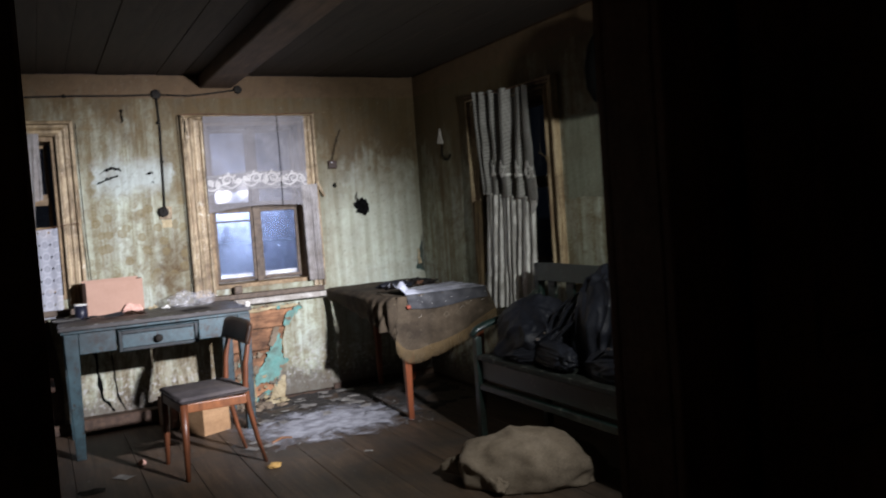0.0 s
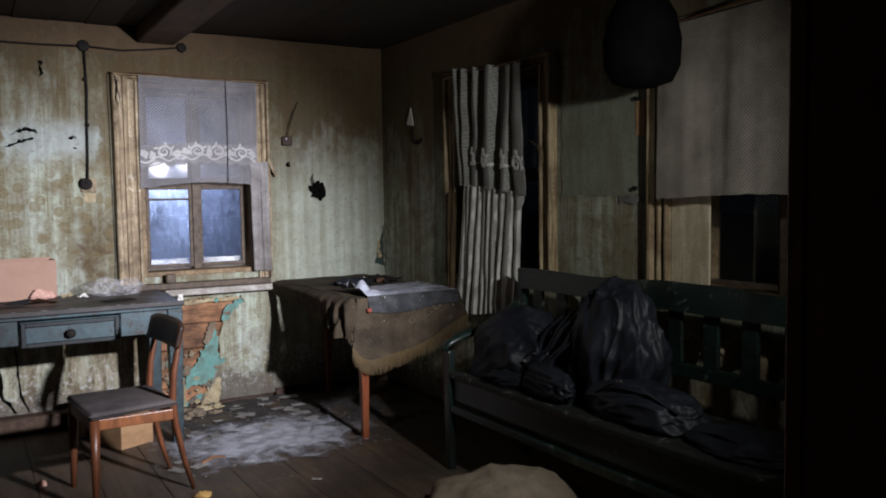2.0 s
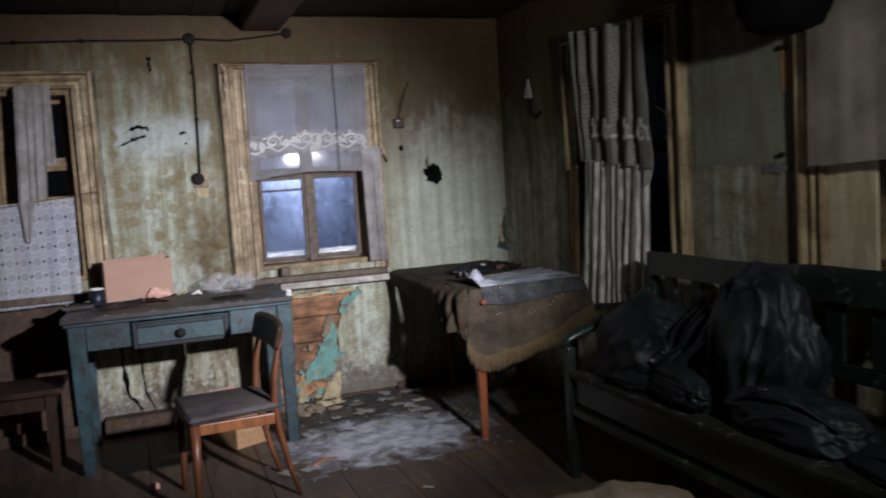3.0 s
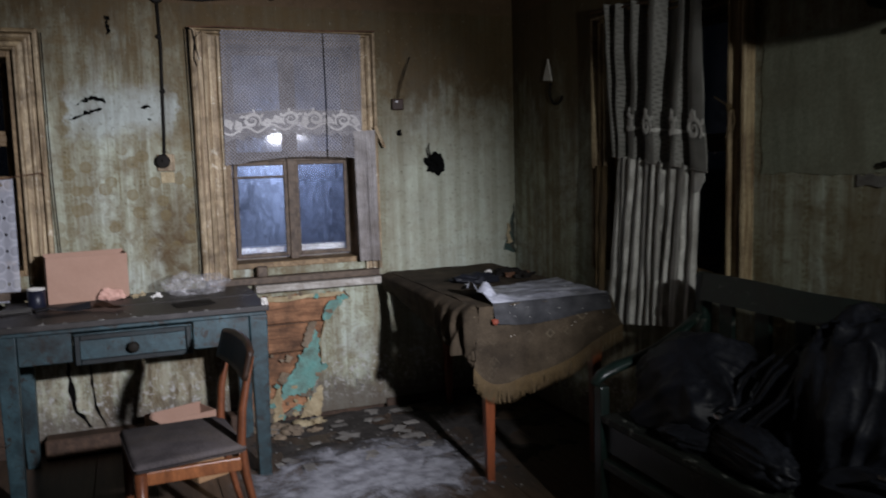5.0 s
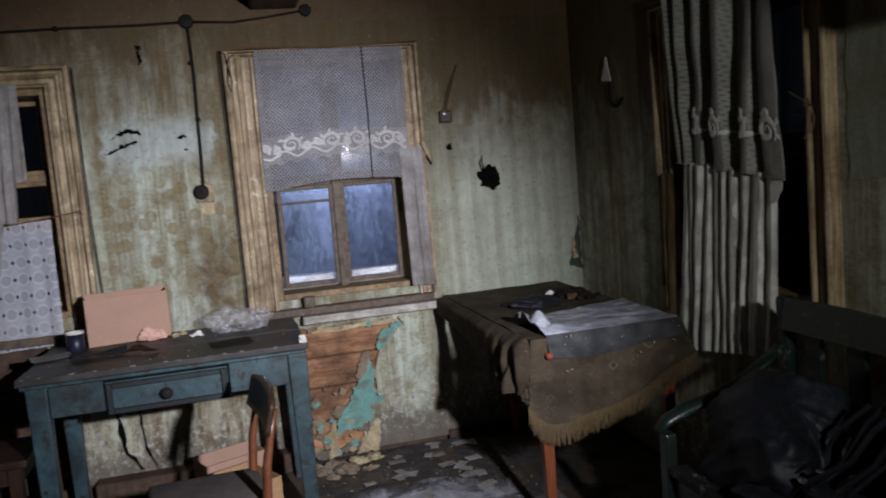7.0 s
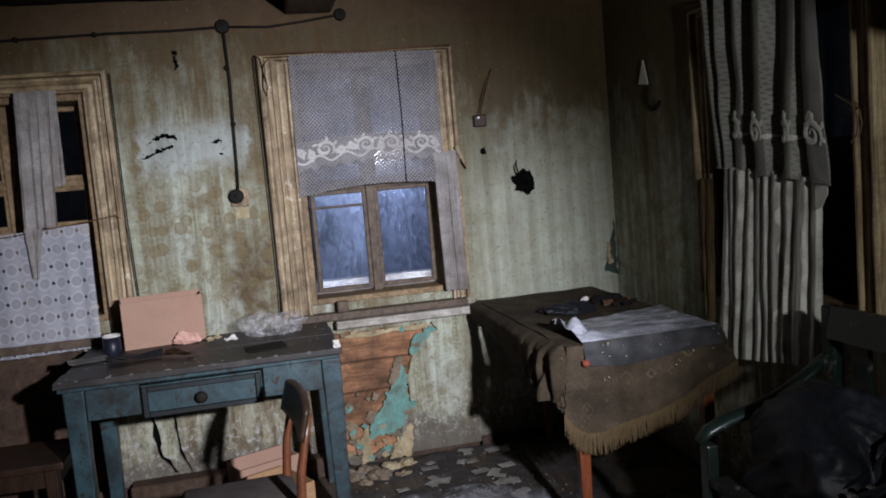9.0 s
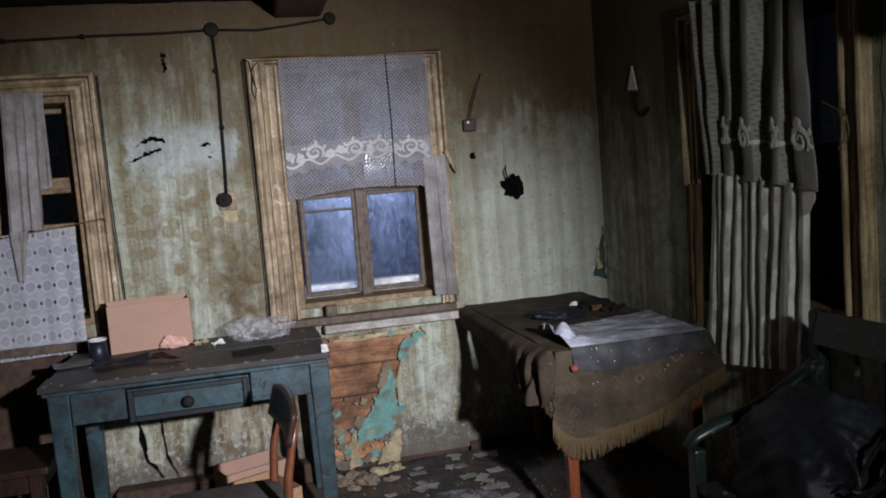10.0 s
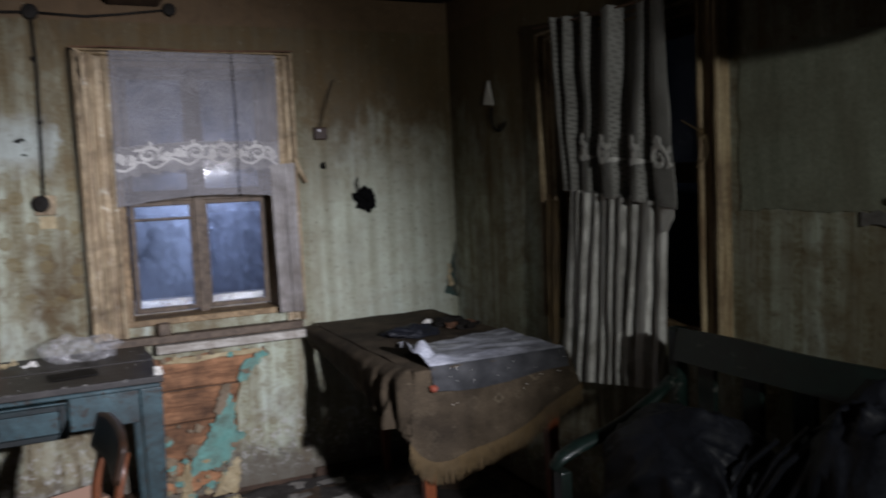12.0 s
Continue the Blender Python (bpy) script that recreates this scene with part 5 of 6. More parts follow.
def cloth_front(s, t):
    z = TH + 0.006 + (hem_z(s) - TH - 0.006) * t
    bulge = 0.012 * math.sin(s * 15 + 2 * t) * t + 0.01 * noise.noise(V((s * 5, t * 4, 4)))
    corner = 0.03 * max(0.0, 0.2 - s) / 0.2 * t
    return V((CX0 + (CX1 - CX0) * s - 0.015 * t * (1 - s) + 0.045 * t * s * s, CY0 - 0.006 - 0.012 * t + bulge * t + corner, z + 0.006 * noise.noise(V((s * 5, 0, 4)))))


def cloth_side(s, t):
    y = CY0 + (TY[1] - CY0) * s
    bottom = TH - 0.08 - 0.15 * (1 - s) ** 1.3 + 0.012 * math.sin(s * 40) * (1 - s)
    z = TH + 0.006 + (bottom - TH - 0.006) * t
    gather = math.exp(-(s / 0.22) ** 2)
    return V((CX0 + 0.06 * max(0.0, 1 - s / 0.035) - 0.008 - 0.05 * math.sin(1.571 * min(1.0, 5 * t)) + 0.012 * t - 0.02 * t * gather - gather * (0.026 * math.sin(s * 62 + t * 2.5) + 0.014 * math.sin(s * 131 - t * 3)) * min(1.0, 2 * t) - 0.01 * noise.noise(V((s * 6, t * 3, 7))), y, z))


part("cloth_top", grid(bmesh.new(), 30, 40, cloth_top), TABLECLOTH, tcloth, "", True)
part("front_drape", grid(bmesh.new(), 60, 24, cloth_front), TABLECLOTH, tcloth, "patterned hanging front with faded motifs", True)
part("side_drape", grid(bmesh.new(), 110, 16, cloth_side), TABLECLOTH, tcloth, "", True)
fr = bmesh.new()
rnd = random.Random(31)
for i in range(330):
    s = (i + rnd.random()) / 330
    p = cloth_front(s, 1.0)
    ln = rnd.uniform(0.07, 0.085) * (1 - 0.5 * max(0, s - 0.6))
    a, b = rnd.uniform(-0.008, 0.008), rnd.uniform(-0.008, 0.004)
    tube(fr, [p + V((0, 0, 0.004)), p + V((a * 0.4, b * 0.5, -ln * 0.5)), p + V((a, b, -ln))], [0.0022, 0.002, 0.001], 4)
part("fringe", fr, FRINGE, tcloth, "ragged brown fringe")
knot = lump((0.018, 0.03, 0.05), (CX0 - 0.02, CY0 + 0.045, 0.60), 12, 0.5, 26.0, None, 4, 0.02)
part("corner_gather", knot, TABLECLOTH, tcloth, "bunched dark cloth corner", True)
sheet_thing = thing("plastic_sheet", (2.2, 5.0, TH), "dusty crumpled plastic sheet laid over the table edge", "plastic sheet")


def film_at(s, t):
    x, y = 1.84 + 0.57 * s - 0.03 * math.sin(t * 3), CY0 - 0.004 + 0.46 * t * (0.75 + 0.25 * s)
    far = 0.025 * noise.noise(V((s * 5, 0, 2))) * t
    crumple = math.exp(-(s / 0.16) ** 2) * (0.25 + abs(noise.noise(V((x * 11, y * 8, 5))))) * math.sin(math.pi * min(1.0, 0.15 + t * 0.85))
    wave = 0.012 * abs(noise.noise(V((x * 3.5, y * 8, 9)))) + 0.004 * noise.noise(V((x * 14, y * 22, 1)))
    return V((x, y + far, TH + 0.015 + min(1.0, t * 5) * (0.12 * crumple + wave + 0.006)))


film = grid(bmesh.new(), 90, 60, film_at)
part("sheet", film, FILM, sheet_thing, "", True)
# hanging edge uses a darker copy of the film; its shade is coloured in
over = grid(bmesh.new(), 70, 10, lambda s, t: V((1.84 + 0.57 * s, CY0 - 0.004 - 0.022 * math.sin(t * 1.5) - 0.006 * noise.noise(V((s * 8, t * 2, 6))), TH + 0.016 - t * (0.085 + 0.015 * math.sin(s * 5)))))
part("overhang", over, DARKFILM, sheet_thing, "darkened hanging edge", True)
heap = lump((0.13, 0.08, 0.03), (2.05, 5.42, TH + 0.02), 14, 0.4, 14.0, TH + 0.008, 4, 0.02)
solo("rag", heap, BLACKCLOTH, "dark crumpled rag on the table", "rag")
bits = [(2.26, 5.55, 0.05, BLACK), (2.33, 5.60, 0.04, BLACK), (2.26, 5.48, 0.03, BROWN), (2.30, 5.42, 0.04, BLACK), (2.22, 5.66, 0.022, WHITE), (2.36, 5.5, 0.03, BROWN)]
for bx, by, r, tone in bits:
    bit = lump((r, r * 0.7, r * 0.5), (bx, by, TH + 0.008 + r * 0.35), int(bx * 100), 0.4, 20.0, TH + 0.008, 3, r * 0.3)
    solo("junk_piece", bit, tone, "pale small lump on the table" if tone is WHITE else "small dark broken piece on the table", "junk", "junk on the table")
stick = tube(bmesh.new(), [(2.28, 5.36, TH + 0.03), (2.36, 5.40, TH + 0.034)], 0.008, 6)
solo("stub", stick, BLACK, "short black stub on the plastic sheet", "stub")
apple = lump((0.014, 0.012, 0.014), (1.84, 4.765, 0.725), 3, 0.3, 20.0, None, 3, 0.003)
solo("red_scrap", apple, grained("red_scrap", (0.16, 0.03, 0.015), (0.3, 0.06, 0.03), (1, 1, 1), 9.0), "small red scrap caught on the tablecloth", "scrap")
specks = bmesh.new()
for i in range(22):
    s, t = rnd.random(), rnd.random() ** 2 * 0.5
    p = cloth_front(s, t)
    r = rnd.uniform(0.0006, 0.0014)
    box(specks, (p.x - r, p.y - 0.024, p.z - r), (p.x + r, p.y - 0.02, p.z + r), 0)
solo("plaster_specks", specks, WHITE, "white plaster specks on the tablecloth", "debris", kind="stuff")

# ---- bench along the side wall and the heap on it ----
bench = thing("bench", (2.25, 3.2, 0), "dark green wooden bench with a slatted back", "bench")
BY0, BY1, BF, BB = 2.05, 4.20, 1.965, 2.44
part("seat", box(bmesh.new(), (BF + 0.0, BY0, 0.455), (BB - 0.03, BY1 - 0.055, 0.485), 0.006, 2), SEATGREEN, bench, "worn bare-edged seat board")
part("apron", box(bmesh.new(), (BF + 0.02, BY0 + 0.06, 0.345), (BF + 0.045, BY1 - 0.056, 0.454), 0.004), GREEN, bench)
part("stretcher", box(bmesh.new(), (BF + 0.005, BY0 + 0.06, 0.285), (BF + 0.05, BY1 - 0.056, 0.322), 0.006, 2), GREEN, bench)
for y in (BY0, BY1 - 0.055):
    part("leg", box(bmesh.new(), (BF, y, 0.0), (BF + 0.038, y + 0.05, 0.585), 0.006, 2), GREEN, bench)
    part("back_post", box(bmesh.new(), (BB - 0.028, y, 0.0), (BB + 0.018, y + 0.055, 0.965), 0.012, 3), GREEN, bench)
    part("side_rail", box(bmesh.new(), (BF + 0.051, y + 0.01, 0.36), (BB - 0.029, y + 0.045, 0.45), 0.004), GREEN, bench)
    arm = bmesh.new()
    yy = y + 0.028
    pts = [(BB - 0.03, yy, 0.80), (BB - 0.10, yy, 0.752), (BB - 0.2, yy, 0.70), (BB - 0.29, yy, 0.668), (BF + 0.08, yy, 0.645), (BF + 0.02, yy, 0.622), (BF - 0.015, yy, 0.592)]
    tube(arm, pts, [0.026, 0.027, 0.028, 0.03, 0.032, 0.03, 0.02], 12, 0.6)
    part("armrest", arm, GREEN, bench, "curved armrest with worn pale edge", True)
toprail = grid(bmesh.new(), 60, 4, lambda s, t: V((BB - 0.02 + 0.02 * t, BY1 - 0.056 - (BY1 - BY0 - 0.112) * s, 0.862 + t * (0.10 + 0.018 * math.exp(-((s - 0.55) / 0.13) ** 4) + 0.003 * math.sin(s * 20)))), 0.03)
part("back_rail", toprail, GREEN, bench)
part("back_rail", box(bmesh.new(), (BB - 0.022, BY0 + 0.056, 0.60), (BB + 0.008, BY1 - 0.056, 0.655), 0.004), GREEN, bench)
for i in range(11):
    y = BY1 - 0.16 - i * 0.182
    bal = box(bmesh.new(), (BB - 0.016, y - 0.036, 0.656), (BB + 0.002, y + 0.036, 0.861), 0.004)
    for v in bal.verts:
        v.co.y = y + (v.co.y - y) * (0.8 + 0.25 * abs(v.co.z - 0.76) / 0.1)
    part("slat", bal, GREEN, bench)


def strap(pts, r, parent, label=""):
    part("strap", tube(bmesh.new(), pts, r, 6, 0.35), BLACKCLOTH, parent, label)


def garment(size, at, seed, lean, floor, folds, fold_depth, flow, sub_level=6):
    """Soft leather or cloth thrown down: a sagging mass with long creases that run along one way and fade out."""
    bm = bmesh.new()
    bmesh.ops.create_icosphere(bm, subdivisions=sub_level, radius=1.0)
    rot = Matrix.Rotation(lean, 3, "Z")
    a = V(flow).normalized()
    for v in bm.verts:
        p = v.co.copy()
        swell = 1 + 0.16 * noise.noise(p * 1.5 + V((seed, 0, seed))) + 0.07 * noise.noise(p * 3.2 + V((0, seed, 1)))
        along = p.dot(a)
        cross = p - a * along
        bend = noise.noise(V((along * 1.2, seed, 2))) * 0.5
        ridge = noise.noise(V((cross.x * folds + bend, cross.y * folds, cross.z * folds + along * 0.9 + seed)))
        sharp = (1 - abs(ridge)) ** 5
        fine = (1 - abs(noise.noise(V((cross.x * folds * 2.3, cross.y * folds * 2.3 + seed, cross.z * folds * 2.3 + along * 1.6))))) ** 6
        fade = 0.45 + 0.55 * max(0.0, noise.noise(p * 1.9 + V((seed * 2, 3, 0))) + 0.5)
        q = V((p.x * size[0], p.y * size[1], p.z * size[2])) * swell
        q += p.normalized() * fold_depth * fade * (sharp + 0.4 * fine - 0.35)
        q = rot @ q + V(at)
        if q.z < floor:
            q.z = floor + (q.z - floor) * 0.03
        v.co = q
    return bm


pack = thing("black_bundle", (2.25, 3.6, 0.486), "heap of black leather jackets and a rucksack on the bench", "clothing")
part("jacket", garment((0.17, 0.30, 0.24), (2.19, 3.84, 0.57), 21, 0.12, 0.487, 2.2, 0.03, (0.3, 1, -0.35)), BLACKCLOTH, pack, "slumped black leather jacket", True)
part("rucksack", garment((0.15, 0.24, 0.32), (2.25, 3.28, 0.66), 22, -0.1, 0.487, 2.4, 0.035, (-0.5, 0.45, -1)), BLACKCLOTH, pack, "bulging black rucksack leaning on the backrest", True)
part("sleeve", garment((0.07, 0.24, 0.07), (2.07, 3.52, 0.55), 23, -0.25, 0.487, 2.6, 0.022, (0, 1, 0.2), 5), BLACKCLOTH, pack, "", True)
part("sleeve", garment((0.06, 0.15, 0.05), (2.06, 3.70, 0.52), 24, 0.4, 0.487, 2.6, 0.018, (0, 1, 0), 5), BLACKCLOTH, pack, "", True)
for k in range(5):
    top = V((2.23 - 0.012 * k, 3.40 + 0.035 * k - 0.06 * (k % 2), 0.90 - 0.022 * k))
    low = V((2.035 + 0.004 * k, 3.50 + 0.055 * k, 0.56 - 0.012 * (k % 3)))
    mid = top.lerp(low, 0.5) + V((-0.012, -0.03 + 0.02 * (k % 3), -0.01))
    strap([top, top.lerp(mid, 0.5) + V((-0.015, 0, 0.012)), mid, mid.lerp(low, 0.5) + V((-0.02, 0.008, 0)), low], 0.016 + 0.007 * (k % 2), pack, "black strap hanging over the rucksack" if k == 0 else "")
part("buckle", box(bmesh.new(), (2.03, 3.60, 0.615), (2.045, 3.622, 0.63), 0.003), STEEL, pack, "small shiny buckle")
part("buckle", box(bmesh.new(), (2.045, 3.555, 0.655), (2.06, 3.575, 0.664), 0.003), STEEL, pack, "small shiny buckle")
limp = thing("black_bag", (2.15, 3.0, 0.487), "limp black cloth bag lying flat on the bench", "bag")
part("body", garment((0.13, 0.27, 0.10), (2.13, 3.0, 0.53), 27, 0.05, 0.487, 1.6, 0.018, (0, 1, 0.1)), BLACKCLOTH, limp, "", True)
strap([(2.06, 3.2, 0.56), (2.03, 3.06, 0.63), (2.04, 2.92, 0.635), (2.08, 2.78, 0.57)], 0.01, limp)
part("buckle", box(bmesh.new(), (2.03, 3.02, 0.637), (2.045, 3.05, 0.648), 0.003), STEEL, limp, "small shiny buckle")
flat_bag = thing("black_bag", (2.16, 2.55, 0.487), "flat black cloth bag at the bench end", "bag")
spread = garment((0.15, 0.22, 0.05), (2.16, 2.55, 0.50), 28, 0.0, 0.487, 1.8, 0.014, (0, 1, 0), 5)
part("body", spread, BLACKCLOTH, flat_bag, "", True)
strap([(2.08, 2.68, 0.53), (2.06, 2.58, 0.55), (2.08, 2.46, 0.53)], 0.01, flat_bag)
paperbits = [(2.50, 3.39, 0.70), (2.52, 3.17, 0.69), (2.51, 2.97, 0.69), (2.51, 2.80, 0.69), (2.50, 3.92, 0.78)]
for i, p in enumerate(paperbits):
    q = lump((0.02, 0.055, 0.065), (p[0] + 0.035, p[1], p[2]), 40 + i, 0.4, 14.0, None, 3, 0.02)
    solo("paper_wad", q, CREAM, "pale crumpled paper stuck behind the bench back", "paper", "paper behind the bench")

# ---- sack on the floor ----
sack = thing("sack", (1.76, 3.50, 0), "limp filled sackcloth bag lying on the floorboards", "sack")
body = lump((0.325, 0.215, 0.17), (1.80, 3.42, 0.075), 51, 0.12, 4.0, 0.002, 5, 0.042, -0.55, 0.0)
for v in body.verts:
    k = (v.co.x - 1.72) / 0.36
    v.co.z *= 1.06 - 0.34 * max(0.0, k) ** 1.2
    v.co.x += 0.05 * max(0.0, k)
    v.co.z = max(0.002, v.co.z + 0.02 * math.sin(v.co.x * 21 + v.co.y * 9) * min(1.0, v.co.z * 8) * 0.5)
part("body", body, BURLAP, sack, "", True)
part("corner", lump((0.11, 0.05, 0.045), (1.575, 3.63, 0.06), 52, 0.3, 10.0, 0.002, 4, 0.03, -0.9), BURLAP, sack, "drooping sack corner", True)
part("corner", lump((0.05, 0.10, 0.045), (1.61, 3.36, 0.045), 53, 0.3, 10.0, 0.002, 4, 0.03, -0.35), BURLAP, sack, "drooping sack corner", True)

# ---- stool by the first window, boxes under the desk ----
stool = thing("stool", (-0.42, 5.65, 0), "low brown wooden stool with a plank top", "stool")
part("seat", box(bmesh.new(), (-0.72, 5.47, 0.40), (-0.17, 5.84, 0.43), 0.006, 2), CHAIRDARK, stool)
for lx in (-0.68, -0.255):
    for ly in (5.5, 5.76):
        part("leg", taper_leg(lx, lx + 0.05, ly, ly + 0.05, 0.399, 0.8), CHAIRDARK, stool)
part("apron", box(bmesh.new(), (-0.63, 5.51, 0.32), (-0.256, 5.53, 0.399), 0.003), CHAIRDARK, stool)
part("apron", box(bmesh.new(), (-0.225, 5.551, 0.32), (-0.207, 5.759, 0.399), 0.003), CHAIRDARK, stool)
carton((0.68, 5.53, 0.0), (0.20, 0.26, 0.19), "cardboard_box", "small brown cardboard box on the floor under the desk", CARDBROWN, 26, False)
carton((0.61, 5.86, 0.0), (0.30, 0.16, 0.19), "cardboard_box", "salmon cardboard box on the floor against the wall", CARD, 24, False)
low = box(bmesh.new(), (-0.02, 5.98, 0.0), (0.93, 6.09, 0.10), 0.008)
solo("floor_board", low, DARKWOOD, "dark loose board lying along the wall foot", "board")

# ---- wiring and small things on the walls ----
wire = thing("wiring", (0.63, YB, 2.25), "old black cloth-covered wiring along the wall", "wiring")
part("cable", tube(bmesh.new(), [(XL, YB - 0.012, 2.19), (-0.9, YB - 0.014, 2.21), (-0.29, YB - 0.012, 2.235), (0.1, YB - 0.014, 2.245), (0.4, YB - 0.012, 2.246), (0.63, YB - 0.012, 2.254)], 0.0065, 8), BLACK, wire, "", True)
part("cable", tube(bmesh.new(), [(0.63, YB - 0.012, 2.254), (0.85, YB - 0.014, 2.245), (1.0, YB - 0.012, 2.262), (1.2, YB - 0.012, 2.29)], 0.006, 8), BLACK, wire, "", True)
part("cable", tube(bmesh.new(), [(0.632, YB - 0.012, 2.23), (0.638, YB - 0.013, 2.0), (0.632, YB - 0.012, 1.8), (0.628, YB - 0.013, 1.6), (0.622, YB - 0.012, 1.46)], 0.0075, 8), BLACK, wire, "", True)
TO_ROOM = Matrix.Rotation(radians(90), 3, "X")
for cx, cz, r in ((0.63, 2.256, 0.034), (1.2, 2.29, 0.03)):
    part("junction_box", lathe(bmesh.new(), [(r, 0), (r, 0.016), (r * 0.85, 0.026), (0.004, 0.03)], (cx, YB - 0.001, cz), 18, TO_ROOM), BLACK, wire, "round black junction box")
for cx, cz in ((0.634, 1.79), (-0.29, 2.236), (0.05, 2.244), (0.63, 2.06)):
    part("insulator", lathe(bmesh.new(), [(0.012, 0), (0.012, 0.018), (0.006, 0.026)], (cx, YB - 0.001, cz), 10, TO_ROOM), BLACK, wire, "", True)
sw = thing("light_switch", (0.62, YB, 1.44), "round black switch on a wooden plate", "switch")
part("plate", box(bmesh.new(), (0.585, YB - 0.018, 1.39), (0.67, YB - 0.001, 1.475), 0.003), CASING, sw, "square brown wooden plate")
part("cap", lathe(bmesh.new(), [(0.036, 0), (0.036, 0.014), (0.03, 0.026), (0.01, 0.03)], (0.612, YB - 0.018, 1.44), 20, TO_ROOM), BLACK, sw)
part("lever", box(bmesh.new(), (0.607, YB - 0.062, 1.436), (0.617, YB - 0.045, 1.452), 0.003), BLACK, sw)
patch = box(bmesh.new(), (0.60, YB - 0.005, 1.33), (0.665, YB - 0.001, 1.385), 0.001)
solo("paper_patch", patch, CREAM, "pale square of bare paper under the switch", "patch")
sock = thing("wall_socket", (1.87, YB, 1.73), "small blackened socket hanging from two loose wires", "socket")
part("body", box(bmesh.new(), (1.838, YB - 0.035, 1.69), (1.905, YB - 0.004, 1.752), 0.006, 2), CHAIRDARK, sock, "dark brown box")
for d in (0.0, 0.012):
    part("lead", tube(bmesh.new(), [(1.865 + d, YB - 0.03, 1.755), (1.885 + d, YB - 0.02, 1.83), (1.92 + d, YB - 0.012, 1.92), (1.955 + d * 0.3, YB - 0.006, 1.985)], 0.0018, 6), BLACK, sock)
for d in (0.02,):
    part("socket_pin", lathe(bmesh.new(), [(0.006, 0), (0.006, 0.006)], (1.838 + d, YB - 0.045, 1.735), 8, TO_ROOM), STEEL, sock)
clump = thing("wall_bracket", (2.088, YB, 1.40), "black broken fitting with loose wires on the wall", "fitting")
part("body", lump((0.044, 0.022, 0.05), (2.09, YB - 0.022, 1.39), 64, 0.7, 34.0, None, 4, 0.03), DEEP_BLACK, clump)
for k in range(2):
    part("wire_end", tube(bmesh.new(), [(2.05 + 0.016 * k, YB - 0.02, 1.42), (2.04 + 0.014 * k, YB - 0.014, 1.47), (2.052 + 0.006 * k, YB - 0.008, 1.49 + 0.012 * (k % 3))], 0.003, 5), BLACK, clump)
tri = bmesh.new()
for sx in (0.0, -0.006):
    tri.verts.new((XR - 0.012 + sx, 5.60, 1.81)), tri.verts.new((XR - 0.012 + sx, 5.695, 1.82)), tri.verts.new((XR - 0.012 + sx, 5.64, 1.93))
tv = tri.verts[:]
tri.faces.new(tv[0:3]), tri.faces.new(tv[3:6][::-1])
for i in range(3):
    tri.faces.new((tv[i], tv[3 + i], tv[3 + (i + 1) % 3], tv[(i + 1) % 3]))
solo("paper_triangle", tri, WHITE, "white paper triangle pinned to the dark side wall", "paper")
ring = tube(bmesh.new(), [(XR - 0.012, 5.56 + 0.07 * math.cos(a), 1.76 + 0.075 * math.sin(a)) for a in [0.6 - 0.32 * k for k in range(11)]], 0.007, 6)
solo("wire_loop", ring, BLACK, "dark bent wire loop on the side wall", "wire")
for nm, y, z, w, h, tone, lab in (("paper_remnant", 3.50, 1.67, 0.06, 0.16, CARDBROWN, "brown strip of torn paper on the side wall"), ("paper_remnant", 3.56, 1.31, 0.16, 0.035, SCRAP, "pale torn strip of paper on the side wall")):
    edge = ragged(rect(y - w / 2, z - h / 2, y + w / 2, z + h / 2), 0.006, 0.02, 71)
    solo(nm, sheet(edge, [], lambda u, w_, d: side(u, w_, -0.005 - d), 0.003), tone, lab, "paper")
for y, z in ((3.52, 1.76), (3.53, 1.36)):
    solo("nail", lathe(bmesh.new(), [(0.01, 0), (0.01, 0.02)], (XR - 0.001, y, z), 8, Matrix.Rotation(radians(-90), 3, "Y")), BLACK, "black nail head in the side wall", "nail", "nails")
# two long runs are dark bars added as the shaded gap beside each casing
for pts, lab in (([(0.77, 6.045, 2.10), (0.79, 6.04, 2.09), (0.80, 6.035, 2.02), (0.815, 6.036, 1.95), (0.805, 6.036, 1.91), (0.792, 6.037, 1.95), (0.80, 6.036, 2.05), (0.83, 6.036, 2.085)], "black wire loop hanging on the window casing"), ([(0.762, 6.06, 2.1), (0.766, 6.06, 1.6), (0.77, 6.06, 1.0), (0.765, 6.06, 0.84)], "dark bar drawn as the shaded gap beside the casing"), ([(0.10, 6.06, 2.06), (0.10, 6.06, 1.6), (0.102, 6.055, 1.37), (0.112, 6.06, 1.0)], "dark bar drawn as the shaded gap beside the casing")):
    solo("wire_and_gap_line", tube(bmesh.new(), pts, 0.0032, 6), BLACK, lab, "wire", smooth=True)
hat = thing("hanging_lamp", (2.33, 3.22, 1.76), "black rounded shade hung in front of the side wall", "lamp")
part("shade", lathe(bmesh.new(), [(0.02, 0.40), (0.09, 0.36), (0.135, 0.28), (0.155, 0.18), (0.15, 0.08), (0.12, 0.02), (0.06, 0.0), (0.02, 0.0)], (2.33, 3.22, 1.76), 28), DEEP_BLACK, hat, "", True)
part("cord", tube(bmesh.new(), [(2.33, 3.22, 2.15), (2.33, 3.22, TOP - 0.008)], 0.006, 6), BLACK, hat)

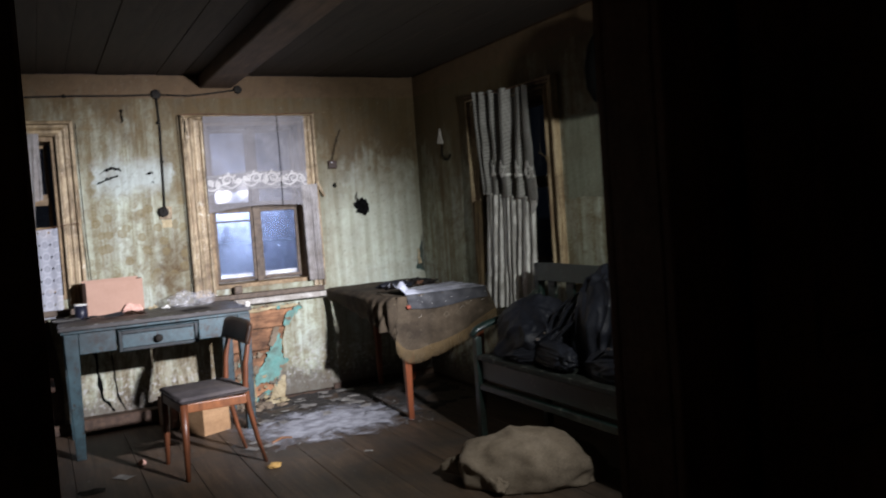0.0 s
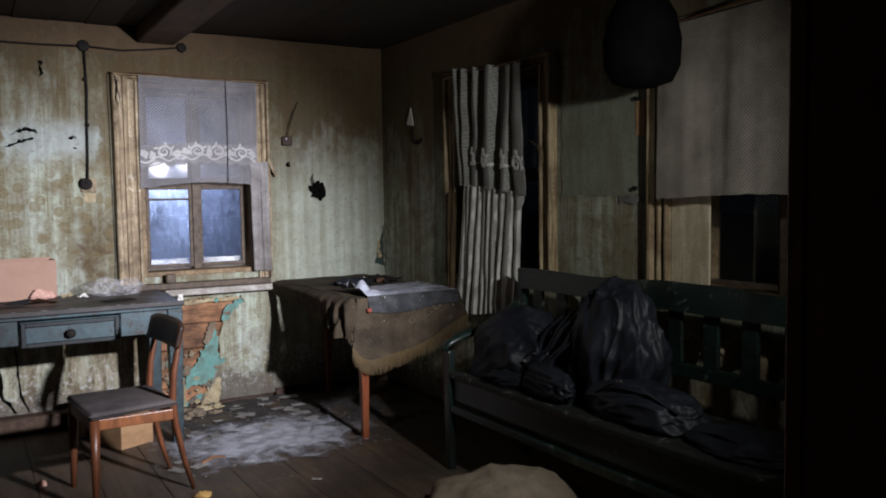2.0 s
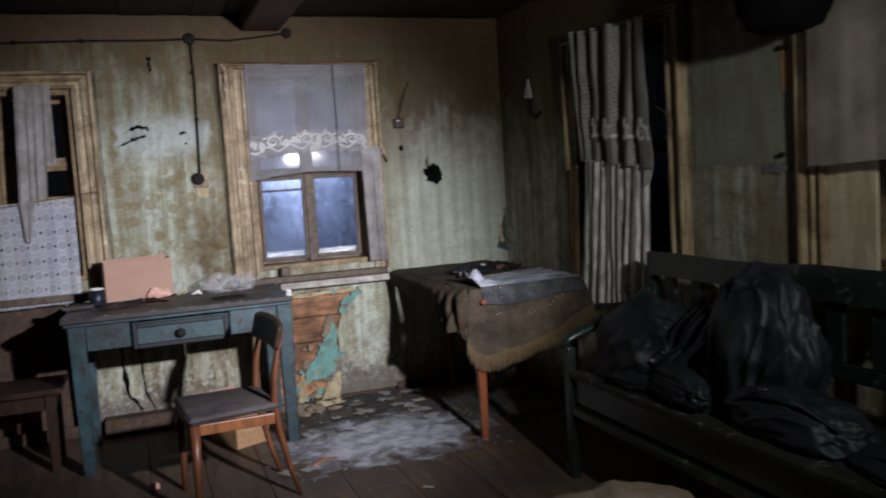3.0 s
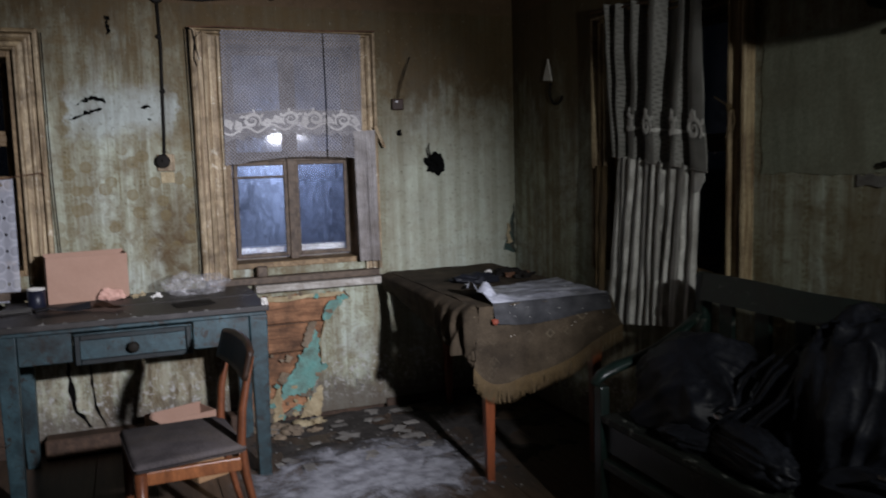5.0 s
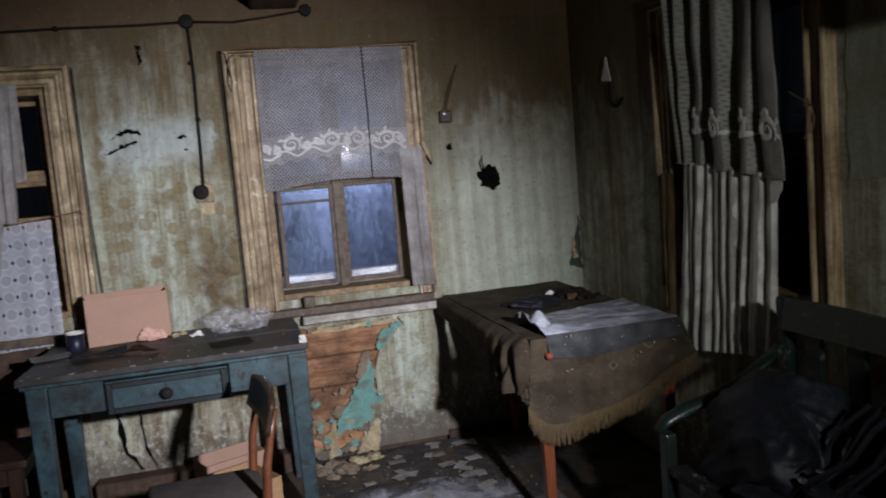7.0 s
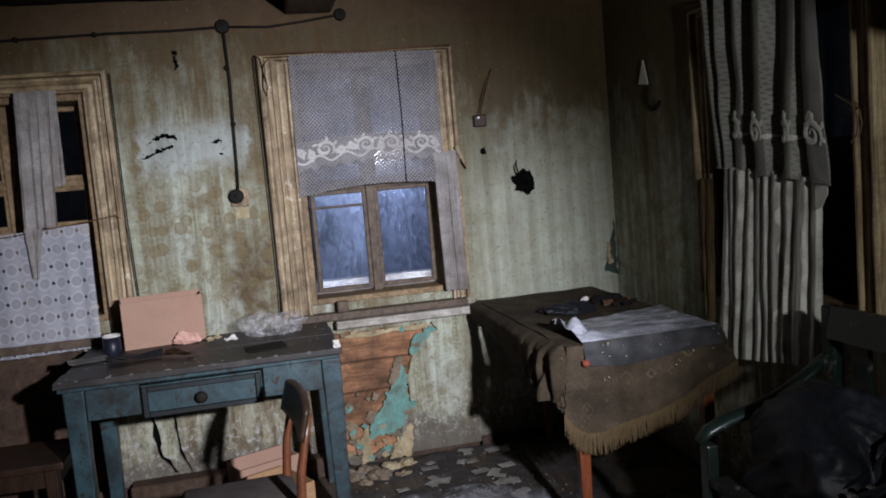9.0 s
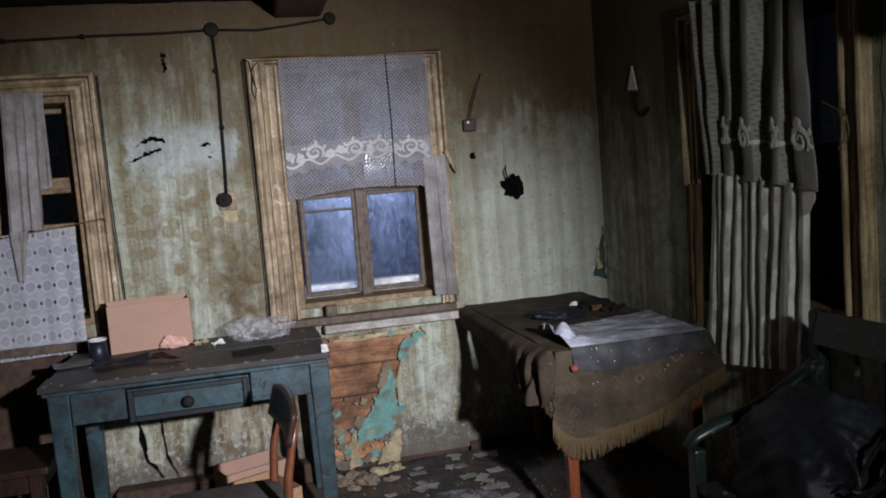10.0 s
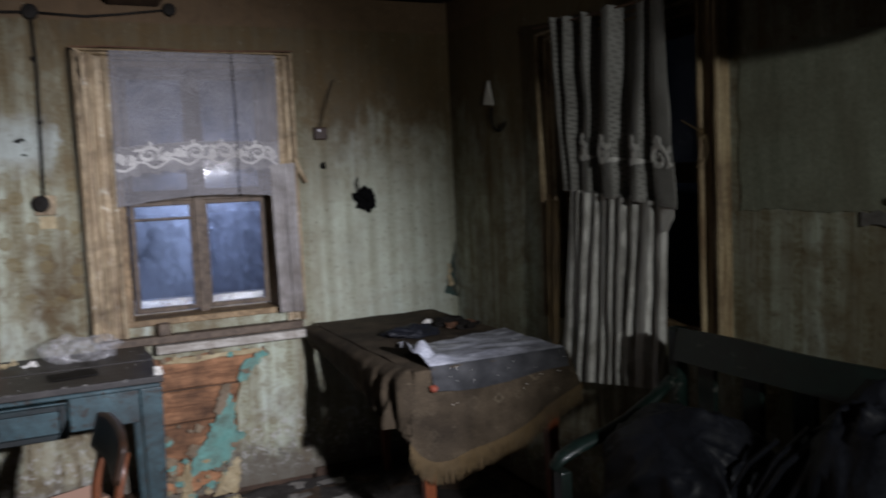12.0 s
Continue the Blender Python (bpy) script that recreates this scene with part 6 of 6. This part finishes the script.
# ---- on the floor ----
rnd = random.Random(77)
for i in range(40):
    px, py = rnd.uniform(1.0, 1.85), rnd.uniform(5.3, 6.03)
    if i > 32:
        px, py = rnd.uniform(0.0, 1.6), rnd.uniform(4.3, 5.2)
    w = rnd.uniform(0.045, 0.1)
    flat_scrap("plaster_chip", (px, py, 0.006 if i <= 32 else 0.0), w, w * rnd.uniform(0.5, 0.8), rnd.uniform(0, 3.1), CHIP, "pale flat chip of plaster on the dirty floor", "plaster", 0.004, "chips on the floor", 0.003)
for i, (px, py, s) in enumerate(((1.16, 5.86, 0.055), (1.24, 5.95, 0.045), (1.04, 5.88, 0.04), (1.32, 5.98, 0.035), (1.12, 5.96, 0.045), (1.08, 5.80, 0.03), (1.27, 5.84, 0.03), (1.0, 5.97, 0.04))):
    solo("rubble_lump", lump((s, s * 0.75, s * 0.45), (px, py, s * 0.25), 80 + i, 0.6, 26.0, 0.004, 3, 0.02), CREAM if i in (1, 3) else SOIL, "crumbled plaster and torn wallpaper at the wall foot", "rubble", "rubble at the wall")
dust = bmesh.new()


def dust_height(s, t):
    x, y = 0.74 + 1.26 * s, 4.62 + 0.94 * t
    n = noise.fractal(V((x * 6, y * 6, 3)), 0.7, 2.0, 7)
    return V((x, y, 0.0125 + 0.004 * n))


grid(dust, 90, 70, dust_height)
solo("plaster_dust", dust, DUST, "white plaster dust spilled over the floorboards", "dust", kind="stuff", smooth=True)
dirt = bmesh.new()


def dirt_height(s, t):
    x, y = 0.80 + 1.75 * s, 4.45 + 1.62 * t
    n = noise.fractal(V((x * 5, y * 5, 8)), 0.9, 2.0, 6)
    lo = 0.5 * min(1.0, s * 6, (1 - s) * 9, t * 2.2) + 0.5 * min(1.0, t * 1.5)
    return V((x, y, -0.010 + 0.017 * lo * (0.6 + 0.6 * n) + 0.02 * max(0.0, t - 0.9) * 5 * (0.6 + n)))


grid(dirt, 130, 110, dirt_height)
solo("floor_dirt", dirt, DIRT, "grey dirt and crumbled plaster over the floorboards", "dirt", kind="stuff", smooth=True)
grit = bmesh.new()
for i in range(700):
    if i < 420:
        px, py = rnd.uniform(0.85, 2.0), rnd.uniform(4.7, 6.05)
    else:
        px, py = rnd.uniform(-0.6, 1.9), rnd.uniform(2.9, 5.2)
    r = rnd.uniform(0.0012, 0.004) * (1.4 if i < 200 else 0.8)
    mm = Matrix.Translation((px, py, r * 0.4 + 0.002)) @ Matrix.Rotation(rnd.uniform(0, 3), 4, "Z")
    box(grit, (-r, -r * 0.6, -r * 0.4), (r, r * 0.6, r * 0.4), 0, 1, mm)
solo("floor_grit", grit, SCRAP, "grit and plaster crumbs over the floor", "debris", kind="stuff")
ragy = lump((0.035, 0.02, 0.018), (0.84, 4.42, 0.014), 91, 0.5, 30.0, 0.003, 3, 0.01)
solo("yellow_rag", ragy, AMBER, "small yellow rag by the chair leg", "rag")
pinkbit = lump((0.02, 0.018, 0.018), (0.23, 4.98, 0.016), 92, 0.4, 30.0, 0.003, 3, 0.006)
solo("pink_scrap", pinkbit, PINK, "small pink crumpled scrap on the floor", "scrap")
blk = lump((0.06, 0.02, 0.012), (-0.05, 4.62, 0.01), 93, 0.5, 25.0, 0.003, 3, 0.01)
solo("dark_scrap", blk, BLACK, "dark twisted scrap on the floorboards", "scrap")
twig = tube(bmesh.new(), [(0.95, 4.88, 0.012), (1.02, 4.93, 0.02), (1.08, 4.92, 0.012)], 0.008, 6)
solo("splinter", twig, BARE, "brown wood splinter on the floor", "splinter")
flat_scrap("paper_scrap", (-0.35, 5.0, 0.004), 0.09, 0.07, 0.7, WHITE, "white crumpled paper on the floor by the stool", "paper", 0.004, "", 0.03)

# ---- baseboard and floorboards, board by board ----
solo("baseboard", boxes(((XL, YB - 0.022, 0.0), (0.98, YB - 0.002, 0.07)), ((1.75, YB - 0.022, 0.0), (XR - 0.001, YB - 0.002, 0.05)), bev=0.004), DARKWOOD, "dark dirty baseboard along the wall", "baseboard", kind="structure")
floor = thing("floor", (0, 3, 0), "worn brown floorboards, dusty and littered", "floor", kind="structure")
part("subfloor", box(bmesh.new(), (XL - 0.3, -1.7, -0.15), (XR + 0.3, YB + 0.3, -0.035), 0), DARKWOOD, floor)
board_mesh = {}
x = XL
rnd = random.Random(5)
while x < XR - 0.02:
    w = rnd.choice((0.26, 0.3, 0.33))
    w = min(w, XR - x)
    cut = rnd.uniform(1.2, 4.6)
    for y0, y1 in ((-1.6, cut), (cut + 0.004, YB - 0.002)):
        b = box(bmesh.new(), (x + 0.0015, y0, -0.034), (x + w - 0.0015, y1, rnd.uniform(-0.002, 0.0)), 0.0015)
        part("floorboard", b, FLOOR, floor)
    x += w

# ---- outside, beyond the panes ----
solo("ground", boxes(((-60, YB + 0.4, -0.8), (60, 90, -0.6)), ((XR + 0.4, -60, -0.8), (60, YB + 0.399, -0.6)), bev=0), NIGHT, "dark night ground outside the windows", "ground", kind="structure")
